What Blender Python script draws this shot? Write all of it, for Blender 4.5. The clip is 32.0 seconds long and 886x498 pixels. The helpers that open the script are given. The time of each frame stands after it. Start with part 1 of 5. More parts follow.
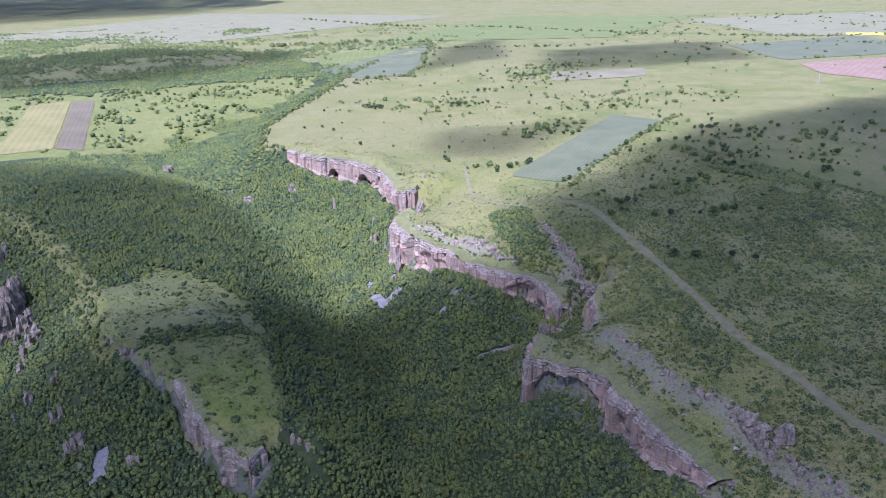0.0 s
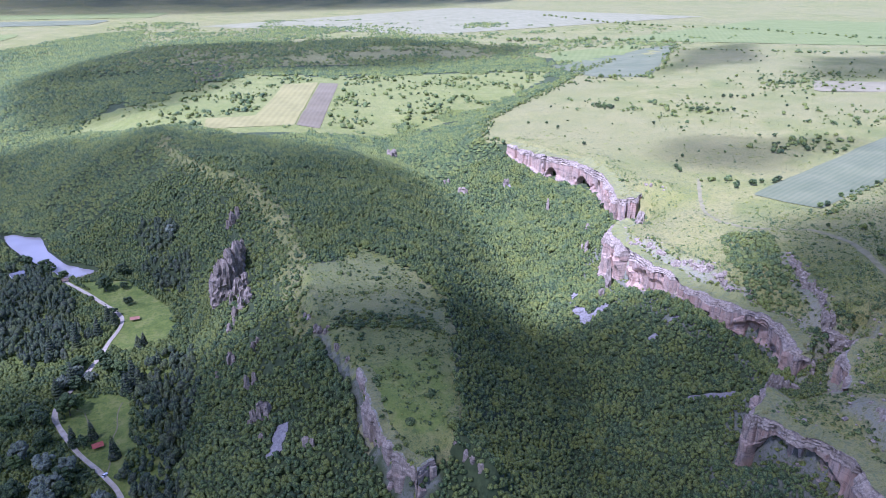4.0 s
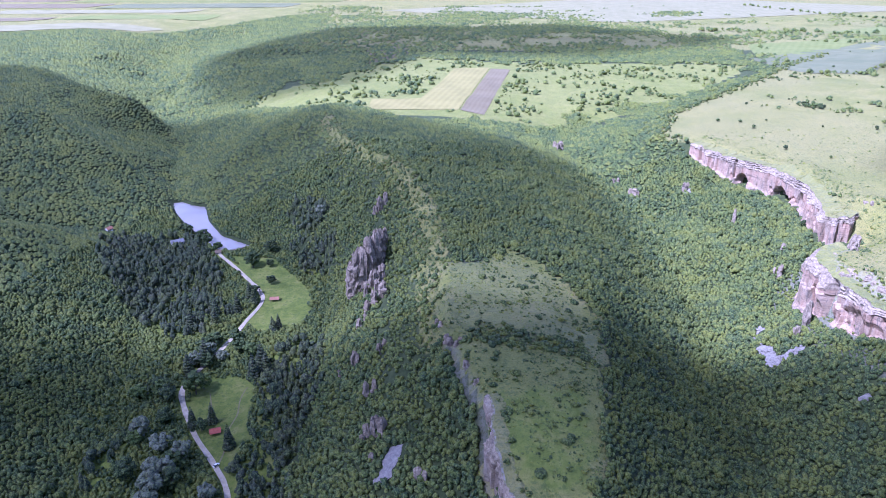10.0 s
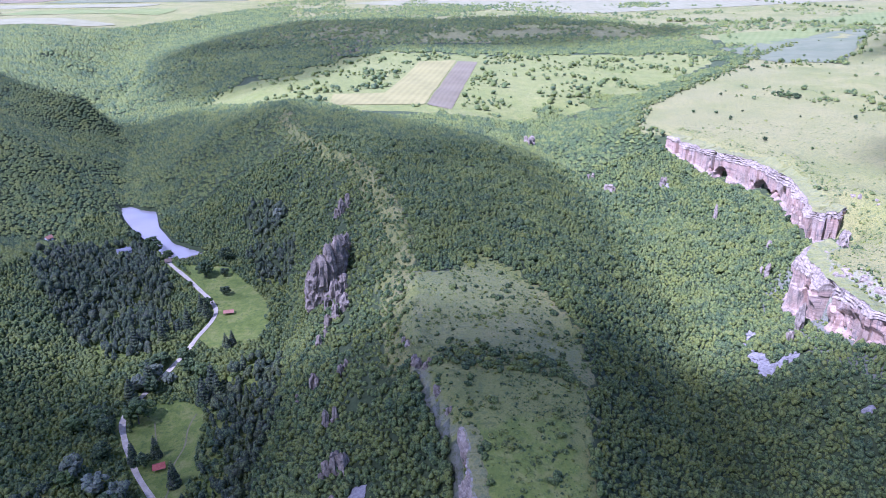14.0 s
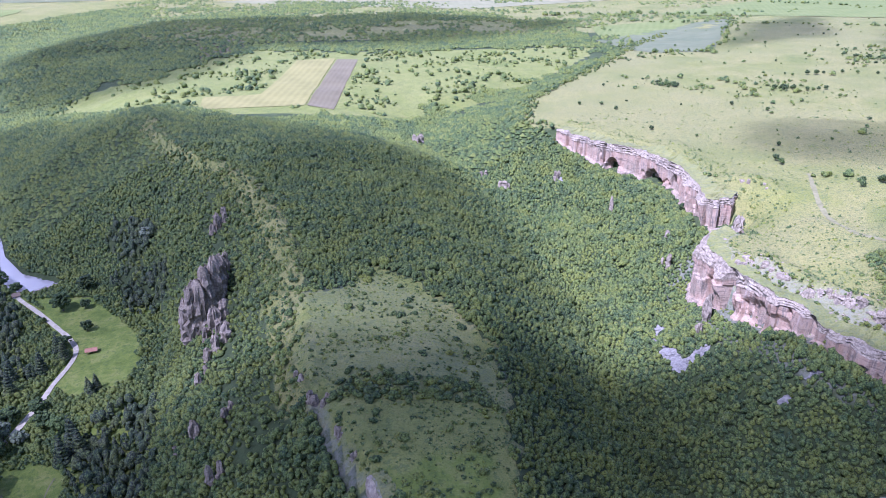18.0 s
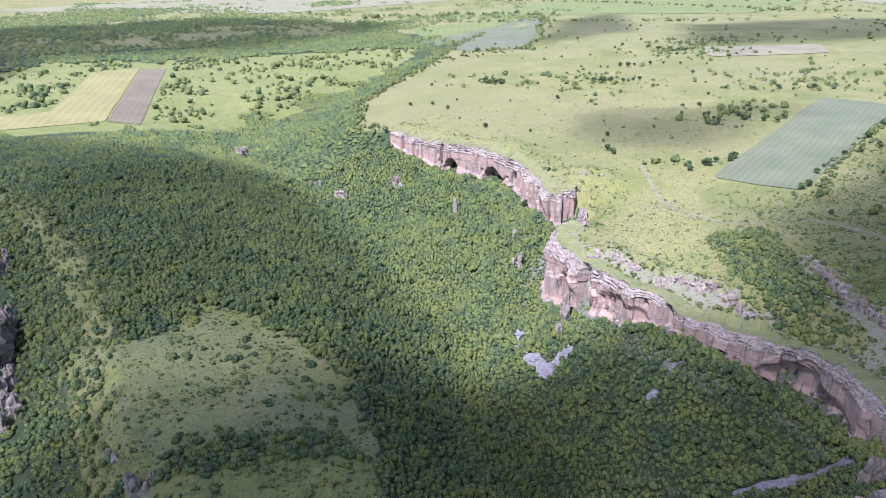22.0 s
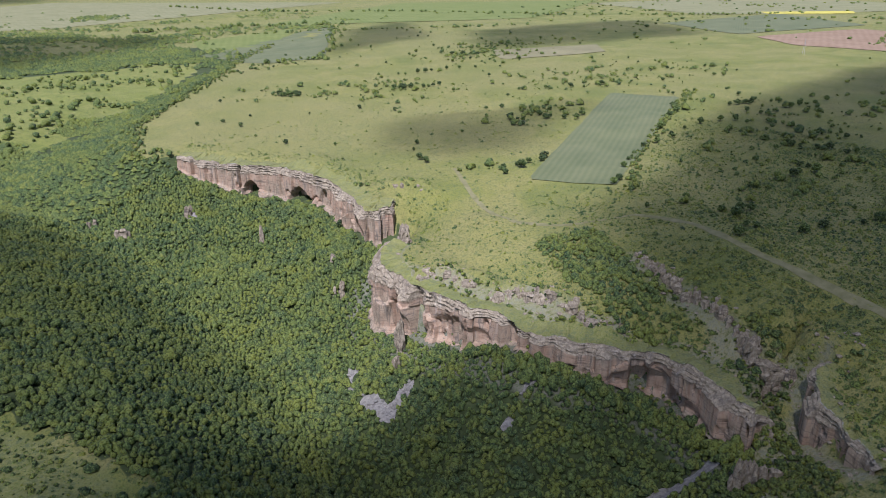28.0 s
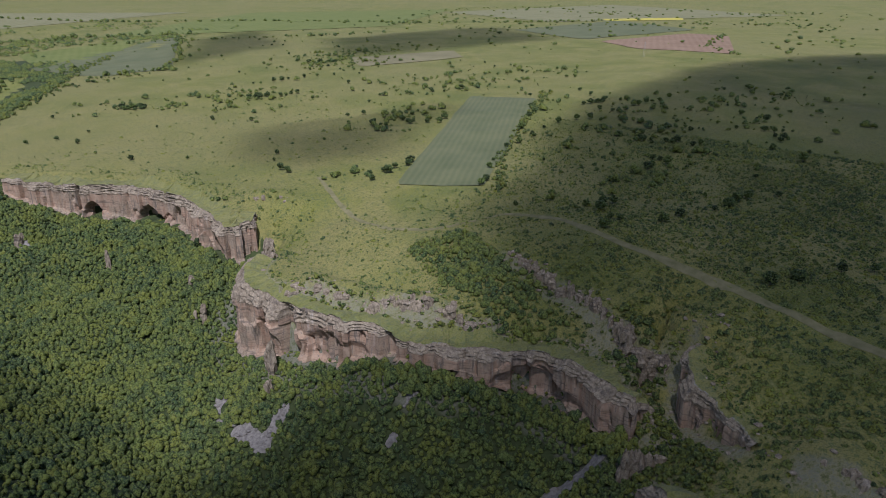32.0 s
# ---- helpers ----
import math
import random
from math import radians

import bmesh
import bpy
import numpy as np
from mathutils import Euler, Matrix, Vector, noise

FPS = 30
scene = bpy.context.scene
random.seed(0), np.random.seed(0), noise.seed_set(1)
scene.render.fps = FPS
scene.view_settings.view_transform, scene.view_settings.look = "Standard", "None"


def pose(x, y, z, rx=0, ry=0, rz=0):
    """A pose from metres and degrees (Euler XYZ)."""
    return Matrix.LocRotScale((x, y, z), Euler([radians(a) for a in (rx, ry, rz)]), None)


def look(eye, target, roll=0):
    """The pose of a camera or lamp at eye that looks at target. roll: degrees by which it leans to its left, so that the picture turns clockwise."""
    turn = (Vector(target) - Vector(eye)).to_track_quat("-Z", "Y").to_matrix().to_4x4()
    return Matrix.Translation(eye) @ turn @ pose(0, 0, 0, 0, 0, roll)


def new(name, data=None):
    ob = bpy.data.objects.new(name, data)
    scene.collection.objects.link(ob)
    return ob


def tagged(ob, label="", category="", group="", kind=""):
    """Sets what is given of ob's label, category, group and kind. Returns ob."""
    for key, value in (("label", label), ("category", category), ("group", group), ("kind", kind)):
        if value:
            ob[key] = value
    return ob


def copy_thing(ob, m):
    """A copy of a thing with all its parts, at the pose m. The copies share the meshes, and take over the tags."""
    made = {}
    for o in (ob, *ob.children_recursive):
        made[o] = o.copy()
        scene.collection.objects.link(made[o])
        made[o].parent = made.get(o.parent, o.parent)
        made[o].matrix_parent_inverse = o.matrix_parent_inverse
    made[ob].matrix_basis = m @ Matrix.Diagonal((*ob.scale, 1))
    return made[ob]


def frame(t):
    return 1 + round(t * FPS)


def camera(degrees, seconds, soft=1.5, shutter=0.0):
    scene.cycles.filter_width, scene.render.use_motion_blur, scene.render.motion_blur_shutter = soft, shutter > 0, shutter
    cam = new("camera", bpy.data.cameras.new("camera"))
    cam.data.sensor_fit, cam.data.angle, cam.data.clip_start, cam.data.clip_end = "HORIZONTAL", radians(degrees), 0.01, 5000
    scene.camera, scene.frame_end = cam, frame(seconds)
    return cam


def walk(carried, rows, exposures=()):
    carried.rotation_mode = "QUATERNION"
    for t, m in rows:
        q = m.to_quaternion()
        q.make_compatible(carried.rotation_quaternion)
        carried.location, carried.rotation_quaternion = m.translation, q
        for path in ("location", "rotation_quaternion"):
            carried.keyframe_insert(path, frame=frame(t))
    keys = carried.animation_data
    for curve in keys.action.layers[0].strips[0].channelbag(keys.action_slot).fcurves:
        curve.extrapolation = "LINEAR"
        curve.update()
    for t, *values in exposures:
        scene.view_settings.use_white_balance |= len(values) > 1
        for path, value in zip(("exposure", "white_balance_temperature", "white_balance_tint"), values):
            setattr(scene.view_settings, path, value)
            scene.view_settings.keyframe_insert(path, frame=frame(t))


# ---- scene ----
EXPOSURES = [(0, 0.9, 4720, 42), (6, 1.2, 4520, 46), (13, 1.27, 4520, 48), (17, 1.17, 4620, 45), (19, 1.12, 4720, 41), (23, 1.1, 4970, 35), (25.5, 0.94, 5070, 28), (28, 0.32, 5370, 22), (30, 0.02, 5420, 22), (32, -0.33, 5420, 22)]
cam = camera(64.72, 32.0, soft=0.5)
PATH = [
    (0, (-34.38, -84.61, 305.60), (15.79, -6.86, 267.68), -0.21),
    (1, (-29.17, -76.33, 302.58), (15.24, 4.87, 264.72), -0.14),
    (2, (-24.29, -67.86, 299.83), (13.61, 16.60, 262.02), -0.01),
    (3, (-19.75, -58.80, 297.13), (10.65, 28.60, 259.23), 0.16),
    (4, (-15.34, -49.27, 294.06), (7.54, 40.35, 256.05), 0.17),
    (5, (-11.09, -39.46, 290.78), (4.08, 51.73, 252.64), 0.19),
    (6, (-7.22, -29.48, 287.64), (0.05, 62.62, 249.37), 0.26),
    (7, (-4.07, -19.56, 284.76), (-1.94, 72.72, 246.29), 0.19),
    (8, (-1.67, -9.78, 282.24), (-1.66, 82.42, 243.52), 0.11),
    (9, (-0.00, 0.00, 279.98), (-0.00, 92.09, 240.99), 0.04),
    (10, (1.02, 9.93, 277.75), (1.11, 101.92, 238.54), -0.01),
    (11, (1.72, 19.96, 275.53), (1.90, 111.88, 236.14), -0.07),
    (12, (2.37, 30.03, 273.34), (2.70, 121.88, 233.80), -0.13),
    (13, (3.09, 40.05, 271.16), (4.79, 131.81, 231.45), -0.16),
    (14, (3.80, 49.92, 269.03), (8.06, 141.52, 229.14), -0.20),
    (15, (4.39, 59.52, 266.87), (11.52, 150.91, 226.90), -0.19),
    (16, (4.85, 68.85, 264.61), (15.45, 159.88, 224.61), -0.20),
    (17, (5.38, 78.27, 262.40), (20.00, 168.74, 222.37), -0.21),
    (18, (6.15, 87.89, 260.23), (25.62, 177.41, 220.16), -0.16),
    (19, (7.44, 97.46, 257.93), (32.51, 185.62, 217.93), -0.13),
    (20, (9.46, 106.86, 255.30), (39.97, 193.34, 215.42), -0.03),
    (21, (12.25, 116.31, 252.69), (47.97, 200.87, 213.02), -0.00),
    (22, (15.71, 125.92, 250.17), (56.67, 208.19, 210.74), -0.03),
    (23, (19.56, 135.33, 247.87), (65.44, 215.07, 208.65), -0.05),
    (24, (23.52, 143.84, 245.89), (72.46, 221.81, 206.83), -0.04),
    (25, (27.47, 151.54, 244.22), (80.11, 227.21, 205.44), -0.07),
    (26, (31.33, 158.17, 242.69), (87.47, 231.41, 204.18), -0.07),
    (27, (35.03, 163.65, 241.26), (94.69, 234.21, 203.00), -0.05),
    (28, (38.51, 168.11, 239.90), (101.60, 235.77, 201.93), -0.05),
    (29, (41.70, 171.69, 238.64), (108.20, 236.20, 200.99), 0.06),
    (30, (44.45, 174.35, 237.19), (114.22, 235.56, 199.97), 0.14),
    (31, (46.76, 176.12, 235.36), (119.55, 233.88, 198.41), 0.21),
    (32, (48.69, 177.33, 233.17), (124.26, 231.60, 196.53), 0.28),
]
walk(cam, [(t, look(eye, target, roll)) for t, eye, target, roll in PATH], EXPOSURES)

# ---- sky, sun and clouds' light ----
SUN_AZ, SUN_EL = radians(236), radians(56)   # bearing from +y towards +x, height
sky = bpy.data.worlds.new("sky")
scene.world = sky
sky.use_nodes = True
sn = sky.node_tree.nodes
tex = sn.new("ShaderNodeTexSky")
tex.sky_type, tex.sun_disc = "NISHITA", False
tex.sun_elevation, tex.sun_rotation = SUN_EL, SUN_AZ
tex.air_density, tex.dust_density, tex.ozone_density = 1.25, 1.6, 1.0
sn["Background"].inputs["Strength"].default_value = 0.08
sky.node_tree.links.new(tex.outputs[0], sn["Background"].inputs["Color"])
TO_SUN = Vector((math.sin(SUN_AZ) * math.cos(SUN_EL), math.cos(SUN_AZ) * math.cos(SUN_EL), math.sin(SUN_EL)))
sun_data = bpy.data.lights.new("sun", "SUN")
sun_data.energy, sun_data.angle, sun_data.color = 5.0, radians(0.6), (1.0, 0.95, 0.87)
sun = new("sun", sun_data)
sun.matrix_world = look(TO_SUN * 500, (0, 0, 0))


# ---- materials ----
def nodes_of(name):
    m = bpy.data.materials.new(name)
    m.use_nodes = True
    t = m.node_tree
    return m, t, t.nodes["Principled BSDF"]


def add(t, kind, **values):
    n = t.nodes.new("ShaderNode" + kind)
    for k, v in values.items():
        n.inputs[k].default_value = v
    return n


def coords(t, scale=(1, 1, 1)):
    g = add(t, "NewGeometry")
    mp = add(t, "Mapping")
    mp.inputs["Scale"].default_value = scale
    t.links.new(g.outputs["Position"], mp.inputs["Vector"])
    return mp.outputs[0]


def noise_of(t, size, detail=4.0, rough=0.6, stretch=(1, 1, 1), distort=0.0):
    n = add(t, "TexNoise", Scale=1.0, Detail=detail, Roughness=rough, Distortion=distort)
    t.links.new(coords(t, tuple(s / size for s in stretch)), n.inputs["Vector"])
    return n.outputs["Fac"]


def ramp(t, fac, stops):
    r = t.nodes.new("ShaderNodeValToRGB")
    e = r.color_ramp.elements
    while len(e) < len(stops):
        e.new(0.5)
    for el, (p, c) in zip(e, stops):
        el.position, el.color = p, (*c, 1) if len(c) == 3 else (c[0],) * 3 + (1,)
    t.links.new(fac, r.inputs[0])
    return r.outputs[0]


def mix(t, fac, a, b, kind="MIX"):
    n = t.nodes.new("ShaderNodeMix")
    n.data_type, n.blend_type = "RGBA", kind
    for v, s in ((fac, n.inputs[0]), (a, n.inputs[6]), (b, n.inputs[7])):
        if isinstance(v, (int, float)):
            s.default_value = v
        elif isinstance(v, tuple):
            s.default_value = (*v, 1)
        else:
            t.links.new(v, s)
    return n.outputs[2]


def finish(t, b, colour, rough=0.9, bump=None, height=0.3, spec=0.2, sheen=0.0):
    if isinstance(colour, tuple):
        b.inputs["Base Color"].default_value = (*colour, 1)
    else:
        t.links.new(colour, b.inputs["Base Color"])
    b.inputs["Roughness"].default_value = rough
    b.inputs["Specular IOR Level"].default_value = spec
    b.inputs["Sheen Weight"].default_value = sheen
    b.inputs["Sheen Roughness"].default_value = 0.45
    if bump is not None:
        n = add(t, "Bump", Strength=1.0, Distance=height)
        t.links.new(bump, n.inputs["Height"])
        t.links.new(n.outputs[0], b.inputs["Normal"])


def ground_material():
    m, t, b = nodes_of("ground")
    at = t.nodes.new("ShaderNodeAttribute")
    at.attribute_name = "zone"
    sep = t.nodes.new("ShaderNodeSeparateColor")
    t.links.new(at.outputs["Color"], sep.inputs[0])
    fine, tufts, speck = noise_of(t, 2.6, 5, 0.78), noise_of(t, 2.6, 4, 0.68), noise_of(t, 0.8, 3, 0.7)
    patch, wide = noise_of(t, 60, 5, 0.65, distort=0.6), noise_of(t, 240, 4, 0.55)
    grass = ramp(t, patch, [(0.30, (0.135, 0.153, 0.030)), (0.48, (0.200, 0.197, 0.045)), (0.62, (0.262, 0.232, 0.072)), (0.75, (0.172, 0.184, 0.034))])
    grass = mix(t, ramp(t, wide, [(0.40, (0.0,)), (0.62, (0.7,))]), grass, (0.242, 0.216, 0.074))
    shrub = ramp(t, tufts, [(0.53, (0.0,)), (0.58, (0.8,))])
    grass = mix(t, shrub, grass, (0.085, 0.115, 0.034))
    grass = mix(t, ramp(t, fine, [(0.56, (0.0,)), (0.66, (0.5,))]), grass, (0.27, 0.245, 0.10))
    grass = mix(t, ramp(t, fine, [(0.35, (0.6,)), (0.46, (0.0,))]), grass, (0.062, 0.088, 0.028))
    grass = mix(t, ramp(t, speck, [(0.36, (0.7,)), (0.47, (0.0,))]), grass, (0.070, 0.090, 0.030))
    grass = mix(t, ramp(t, speck, [(0.55, (0.0,)), (0.66, (0.45,))]), grass, (0.28, 0.25, 0.11))
    meadow = ramp(t, noise_of(t, 12, 6, 0.78), [(0.32, (0.085, 0.118, 0.018)), (0.5, (0.155, 0.190, 0.030)), (0.66, (0.24, 0.235, 0.065))])
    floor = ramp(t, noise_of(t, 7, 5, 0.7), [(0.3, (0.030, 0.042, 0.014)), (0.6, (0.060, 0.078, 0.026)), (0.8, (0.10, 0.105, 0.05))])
    edge = add(t, "Math")
    edge.operation = "ADD"
    wob = add(t, "MapRange", **{"To Min": -0.28, "To Max": 0.28})
    t.links.new(noise_of(t, 9, 4, 0.6), wob.inputs["Value"])
    t.links.new(sep.outputs["Red"], edge.inputs[0])
    t.links.new(wob.outputs[0], edge.inputs[1])
    meadow = mix(t, ramp(t, tufts, [(0.54, (0.0,)), (0.62, (0.6,))]), meadow, (0.075, 0.108, 0.026))
    c = mix(t, sep.outputs["Green"], grass, meadow)
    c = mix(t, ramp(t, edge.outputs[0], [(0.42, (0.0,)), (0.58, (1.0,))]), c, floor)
    stony = ramp(t, noise_of(t, 2.6, 6, 0.8), [(0.38, (0.09, 0.10, 0.045)), (0.47, (0.20, 0.19, 0.13)), (0.55, (0.29, 0.265, 0.235)), (0.66, (0.13, 0.14, 0.06))])
    c = mix(t, sep.outputs["Blue"], c, stony)
    finish(t, b, c, 0.95, fine, 0.7, sheen=0.04)
    return m


def rock_material(name, warm):
    m, t, b = nodes_of(name)
    big, beds = noise_of(t, 18, 4, 0.6), noise_of(t, 2.4, 5, 0.7, (0.16, 0.16, 1.2))
    streak, grain = noise_of(t, 3.4, 5, 0.7, (1, 1, 0.16), 0.5), noise_of(t, 1.6, 6, 0.78, (1, 1, 0.55))
    grey = ramp(t, grain, [(0.26, (0.13, 0.108, 0.086)), (0.42, (0.255, 0.217, 0.168)), (0.56, (0.385, 0.335, 0.262)), (0.74, (0.52, 0.465, 0.375))])
    pink = ramp(t, streak, [(0.3, (0.33, 0.212, 0.150)), (0.5, (0.465, 0.335, 0.250)), (0.7, (0.56, 0.470, 0.385))])
    at = t.nodes.new("ShaderNodeAttribute")
    at.attribute_name = "fresh"
    k = add(t, "Math")
    k.operation = "MULTIPLY"
    t.links.new(at.outputs["Fac"], k.inputs[0])
    t.links.new(ramp(t, big, [(0.36, (0.25 * warm,)), (0.58, (1.0 * warm,))]), k.inputs[1])
    c = mix(t, k.outputs[0], grey, pink)
    c = mix(t, ramp(t, streak, [(0.56, (0.0,)), (0.64, (0.65,))]), c, (0.115, 0.100, 0.095))
    c = mix(t, ramp(t, beds, [(0.35, (0.6,)), (0.43, (0.0,))]), c, (0.13, 0.112, 0.105))
    c = mix(t, ramp(t, noise_of(t, 5, 4, 0.6, (1, 1, 0.12)), [(0.62, (0.0,)), (0.74, (0.45,))]), c, (0.60, 0.56, 0.54))
    thin = noise_of(t, 1.0, 3, 0.6, (0.10, 0.10, 1.5))
    c = mix(t, ramp(t, thin, [(0.38, (0.38,)), (0.46, (0.0,))]), c, (0.125, 0.105, 0.095))
    h = mix(t, 0.5, mix(t, 0.5, beds, thin), grain)
    c = mix(t, 1.0, c, ramp(t, noise_of(t, 9, 4, 0.6, (1, 1, 0.5)), [(0.3, (0.69, 0.65, 0.58)), (0.7, (0.95, 0.91, 0.82))]), "MULTIPLY")
    finish(t, b, c, 0.93, h, 0.9)
    return m


def top_material():
    m, t, b = nodes_of("cliff_top")
    f = noise_of(t, 3.5, 6, 0.8)
    c = ramp(t, f, [(0.36, (0.12, 0.13, 0.045)), (0.47, (0.21, 0.205, 0.10)), (0.55, (0.25, 0.23, 0.19)), (0.75, (0.34, 0.315, 0.29))])
    finish(t, b, c, 0.95, f, 0.6)
    return m


def leaf_material(name, stops, patch=0.5, tint=(0.16, 0.17, 0.03), rnd="ISLAND"):
    m, t, b = nodes_of(name)
    if rnd == "ISLAND":
        g = add(t, "NewGeometry").outputs["Random Per Island"]
    else:
        g = add(t, "ObjectInfo").outputs["Random"]
    c = ramp(t, g, stops)
    w = ramp(t, noise_of(t, 75, 4, 0.6), [(0.46, (0.0,)), (0.66, (patch,))])
    c = mix(t, w, c, tint)
    clump = noise_of(t, 17, 3, 0.6)   # kinds of shrub stand in clumps
    c = mix(t, ramp(t, clump, [(0.53, (0.0,)), (0.62, (patch,))]), c, (0.235, 0.250, 0.028))
    c = mix(t, ramp(t, clump, [(0.36, (patch,)), (0.45, (0.0,))]), c, (0.052, 0.096, 0.044))
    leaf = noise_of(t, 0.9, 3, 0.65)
    # shade in the leaf gaps and highlights on the leaf tips, put into the colour
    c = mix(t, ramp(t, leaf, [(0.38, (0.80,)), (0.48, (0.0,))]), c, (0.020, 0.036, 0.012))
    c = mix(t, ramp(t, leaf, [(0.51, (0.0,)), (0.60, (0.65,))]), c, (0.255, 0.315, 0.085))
    finish(t, b, c, 0.62, leaf, 0.9, 0.35, 0.05)
    thin = add(t, "BsdfTranslucent")   # leaves let some light through
    t.links.new(c, thin.inputs["Color"])
    both = add(t, "MixShader", Fac=0.36)
    t.links.new(b.outputs[0], both.inputs[1])
    t.links.new(thin.outputs[0], both.inputs[2])
    t.links.new(both.outputs[0], t.nodes["Material Output"].inputs["Surface"])
    return m


def plain(name, a, c, size, rough=0.9, stretch=(1, 1, 1), bump=0.05):
    m, t, b = nodes_of(name)
    f = noise_of(t, size, 5, 0.65, stretch)
    finish(t, b, ramp(t, f, [(0.3, a), (0.7, c)]), rough, f, bump)
    return m


def crop_material(name, a, c, angle, row):
    """A sown field: soft tramlines along one bearing over blotches."""
    m, t, b = nodes_of(name)
    mp = add(t, "Mapping")
    mp.inputs["Rotation"].default_value = (0, 0, radians(angle))
    t.links.new(add(t, "NewGeometry").outputs["Position"], mp.inputs["Vector"])
    w = add(t, "TexWave", Scale=0.314 / row, Distortion=1.5, Detail=3)
    t.links.new(mp.outputs[0], w.inputs["Vector"])
    f = mix(t, 0.86, w.outputs["Fac"], noise_of(t, 45, 5, 0.65))
    finish(t, b, ramp(t, f, [(0.3, a), (0.7, c)]), 0.95, noise_of(t, 2, 4), 0.2, sheen=0.04)
    return m


GROUND = ground_material()
ROCK, ROCK_GREY, TOP = rock_material("limestone", 1.0), rock_material("limestone_grey", 0.25), top_material()
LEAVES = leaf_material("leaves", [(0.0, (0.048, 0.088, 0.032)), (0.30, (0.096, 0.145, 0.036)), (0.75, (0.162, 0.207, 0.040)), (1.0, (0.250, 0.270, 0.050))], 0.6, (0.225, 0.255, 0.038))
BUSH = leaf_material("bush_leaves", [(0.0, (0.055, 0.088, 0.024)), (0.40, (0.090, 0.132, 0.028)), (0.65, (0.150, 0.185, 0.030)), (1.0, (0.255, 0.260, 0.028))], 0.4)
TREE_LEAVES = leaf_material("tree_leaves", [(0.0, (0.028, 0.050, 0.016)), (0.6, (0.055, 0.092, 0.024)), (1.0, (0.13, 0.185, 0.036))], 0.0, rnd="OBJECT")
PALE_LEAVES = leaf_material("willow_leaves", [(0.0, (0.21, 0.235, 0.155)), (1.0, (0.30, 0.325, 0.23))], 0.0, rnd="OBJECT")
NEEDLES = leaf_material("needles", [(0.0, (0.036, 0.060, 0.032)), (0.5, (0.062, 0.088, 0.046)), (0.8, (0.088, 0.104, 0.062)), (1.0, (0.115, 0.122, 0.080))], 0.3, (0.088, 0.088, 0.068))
BARK = plain("bark", (0.07, 0.055, 0.042), (0.14, 0.115, 0.09), 0.4, 0.95, (1, 1, 0.2))
GRAVEL = plain("gravel_road", (0.34, 0.29, 0.205), (0.54, 0.47, 0.345), 2.5)
TRACK = plain("dirt_track", (0.145, 0.140, 0.060), (0.245, 0.218, 0.112), 5)
SCREE = plain("scree", (0.14, 0.128, 0.112), (0.31, 0.285, 0.25), 1.6, bump=0.8)


# ---- the lie of the land: breaklines of heights, relaxed over a grid ----
# Cliffs: plan line with the height of rim and foot; the drop lies on the side given by SIDE (1: left of the line's way).
CLIFFS = {
    "north": [(270, 758, 84, 78), (275, 746, 84, 72), (294, 704, 84, 62), (317, 665, 84, 60), (327, 615, 84, 60), (317, 572, 84, 60), (303, 537, 84, 61), (309, 526, 84, 62), (322, 521, 84, 64), (336, 532, 86, 76)],
    "tower": [(292, 490, 80, 66), (275, 484, 79, 44), (261, 466, 78, 38), (259, 443, 78, 44), (259, 422, 77, 50), (262, 394, 76, 52), (268, 379, 76, 62), (267, 361, 74, 66),
              (273, 345, 75, 64), (285, 326, 74, 59), (292, 312, 74, 55), (296, 300, 75, 54), (295, 284, 76, 55), (289, 267, 75, 57), (280, 252, 76, 59), (286, 246, 75, 64)],
    "near": [(249, 238, 66, 63), (244, 234, 71, 57), (238, 229, 76, 48), (230, 222, 77, 42), (214, 208, 76, 38), (222, 194, 76, 52), (230, 180, 76, 58), (238, 164, 76, 56), (232, 152, 76, 48), (229, 132, 75, 54), (226, 112, 74, 58), (224, 97, 74, 60), (222, 84, 73, 66), (219, 72, 73, 70)],
    "spur_edge": [(4, 345, 83, 80), (11, 309, 84, 80), (18, 291, 84, 78)],
    "spur_west": [(19, 286, 84, 80), (20, 276, 84, 73), (20, 262, 84, 67), (22, 243, 82, 63), (26, 233, 77, 69), (27, 221, 75, 57), (37, 208, 72, 54), (50, 213, 73, 64)],
    "spur_east": [(54, 230, 76, 71), (60, 223, 75, 66), (66, 215, 73, 61), (70, 205, 69, 57)],
    "scarp": [(346, 350, 97, 94), (338, 324, 96, 89), (333, 303, 95, 88), (326, 287, 94, 88)],
    "gully_north": [(320, 282, 92, 86), (316, 270, 90, 78), (314, 261, 88, 72), (320, 252, 89, 73)],
    "gully_south": [(326, 245, 88, 81), (314, 247, 87, 72), (304, 243, 86, 66), (297, 236, 84, 64), (289, 226, 82, 66), (281, 217, 82, 72), (272, 209, 84, 80)],
    "ledge": [(264, 190, 89, 87), (261, 168, 89, 86), (259, 150, 89, 87), (258, 138, 89, 85), (256, 112, 89, 85), (262, 94, 89, 87), (254, 82, 89, 83), (250, 66, 89, 82), (247, 40, 89, 83), (245, 15, 89, 86)],
    "upper": [(266, 432, 83, 79), (278, 426, 84, 80), (280, 402, 84, 79), (279, 388, 83, 78), (290, 380, 86, 80), (292, 360, 86, 79), (292, 340, 84, 79), (300, 326, 84, 80)],
    "rim_ledge": [(338, 548, 90, 86), (352, 540, 91, 86), (352, 528, 90, 86)],
}
SIDE = {k: -1 for k in CLIFFS}
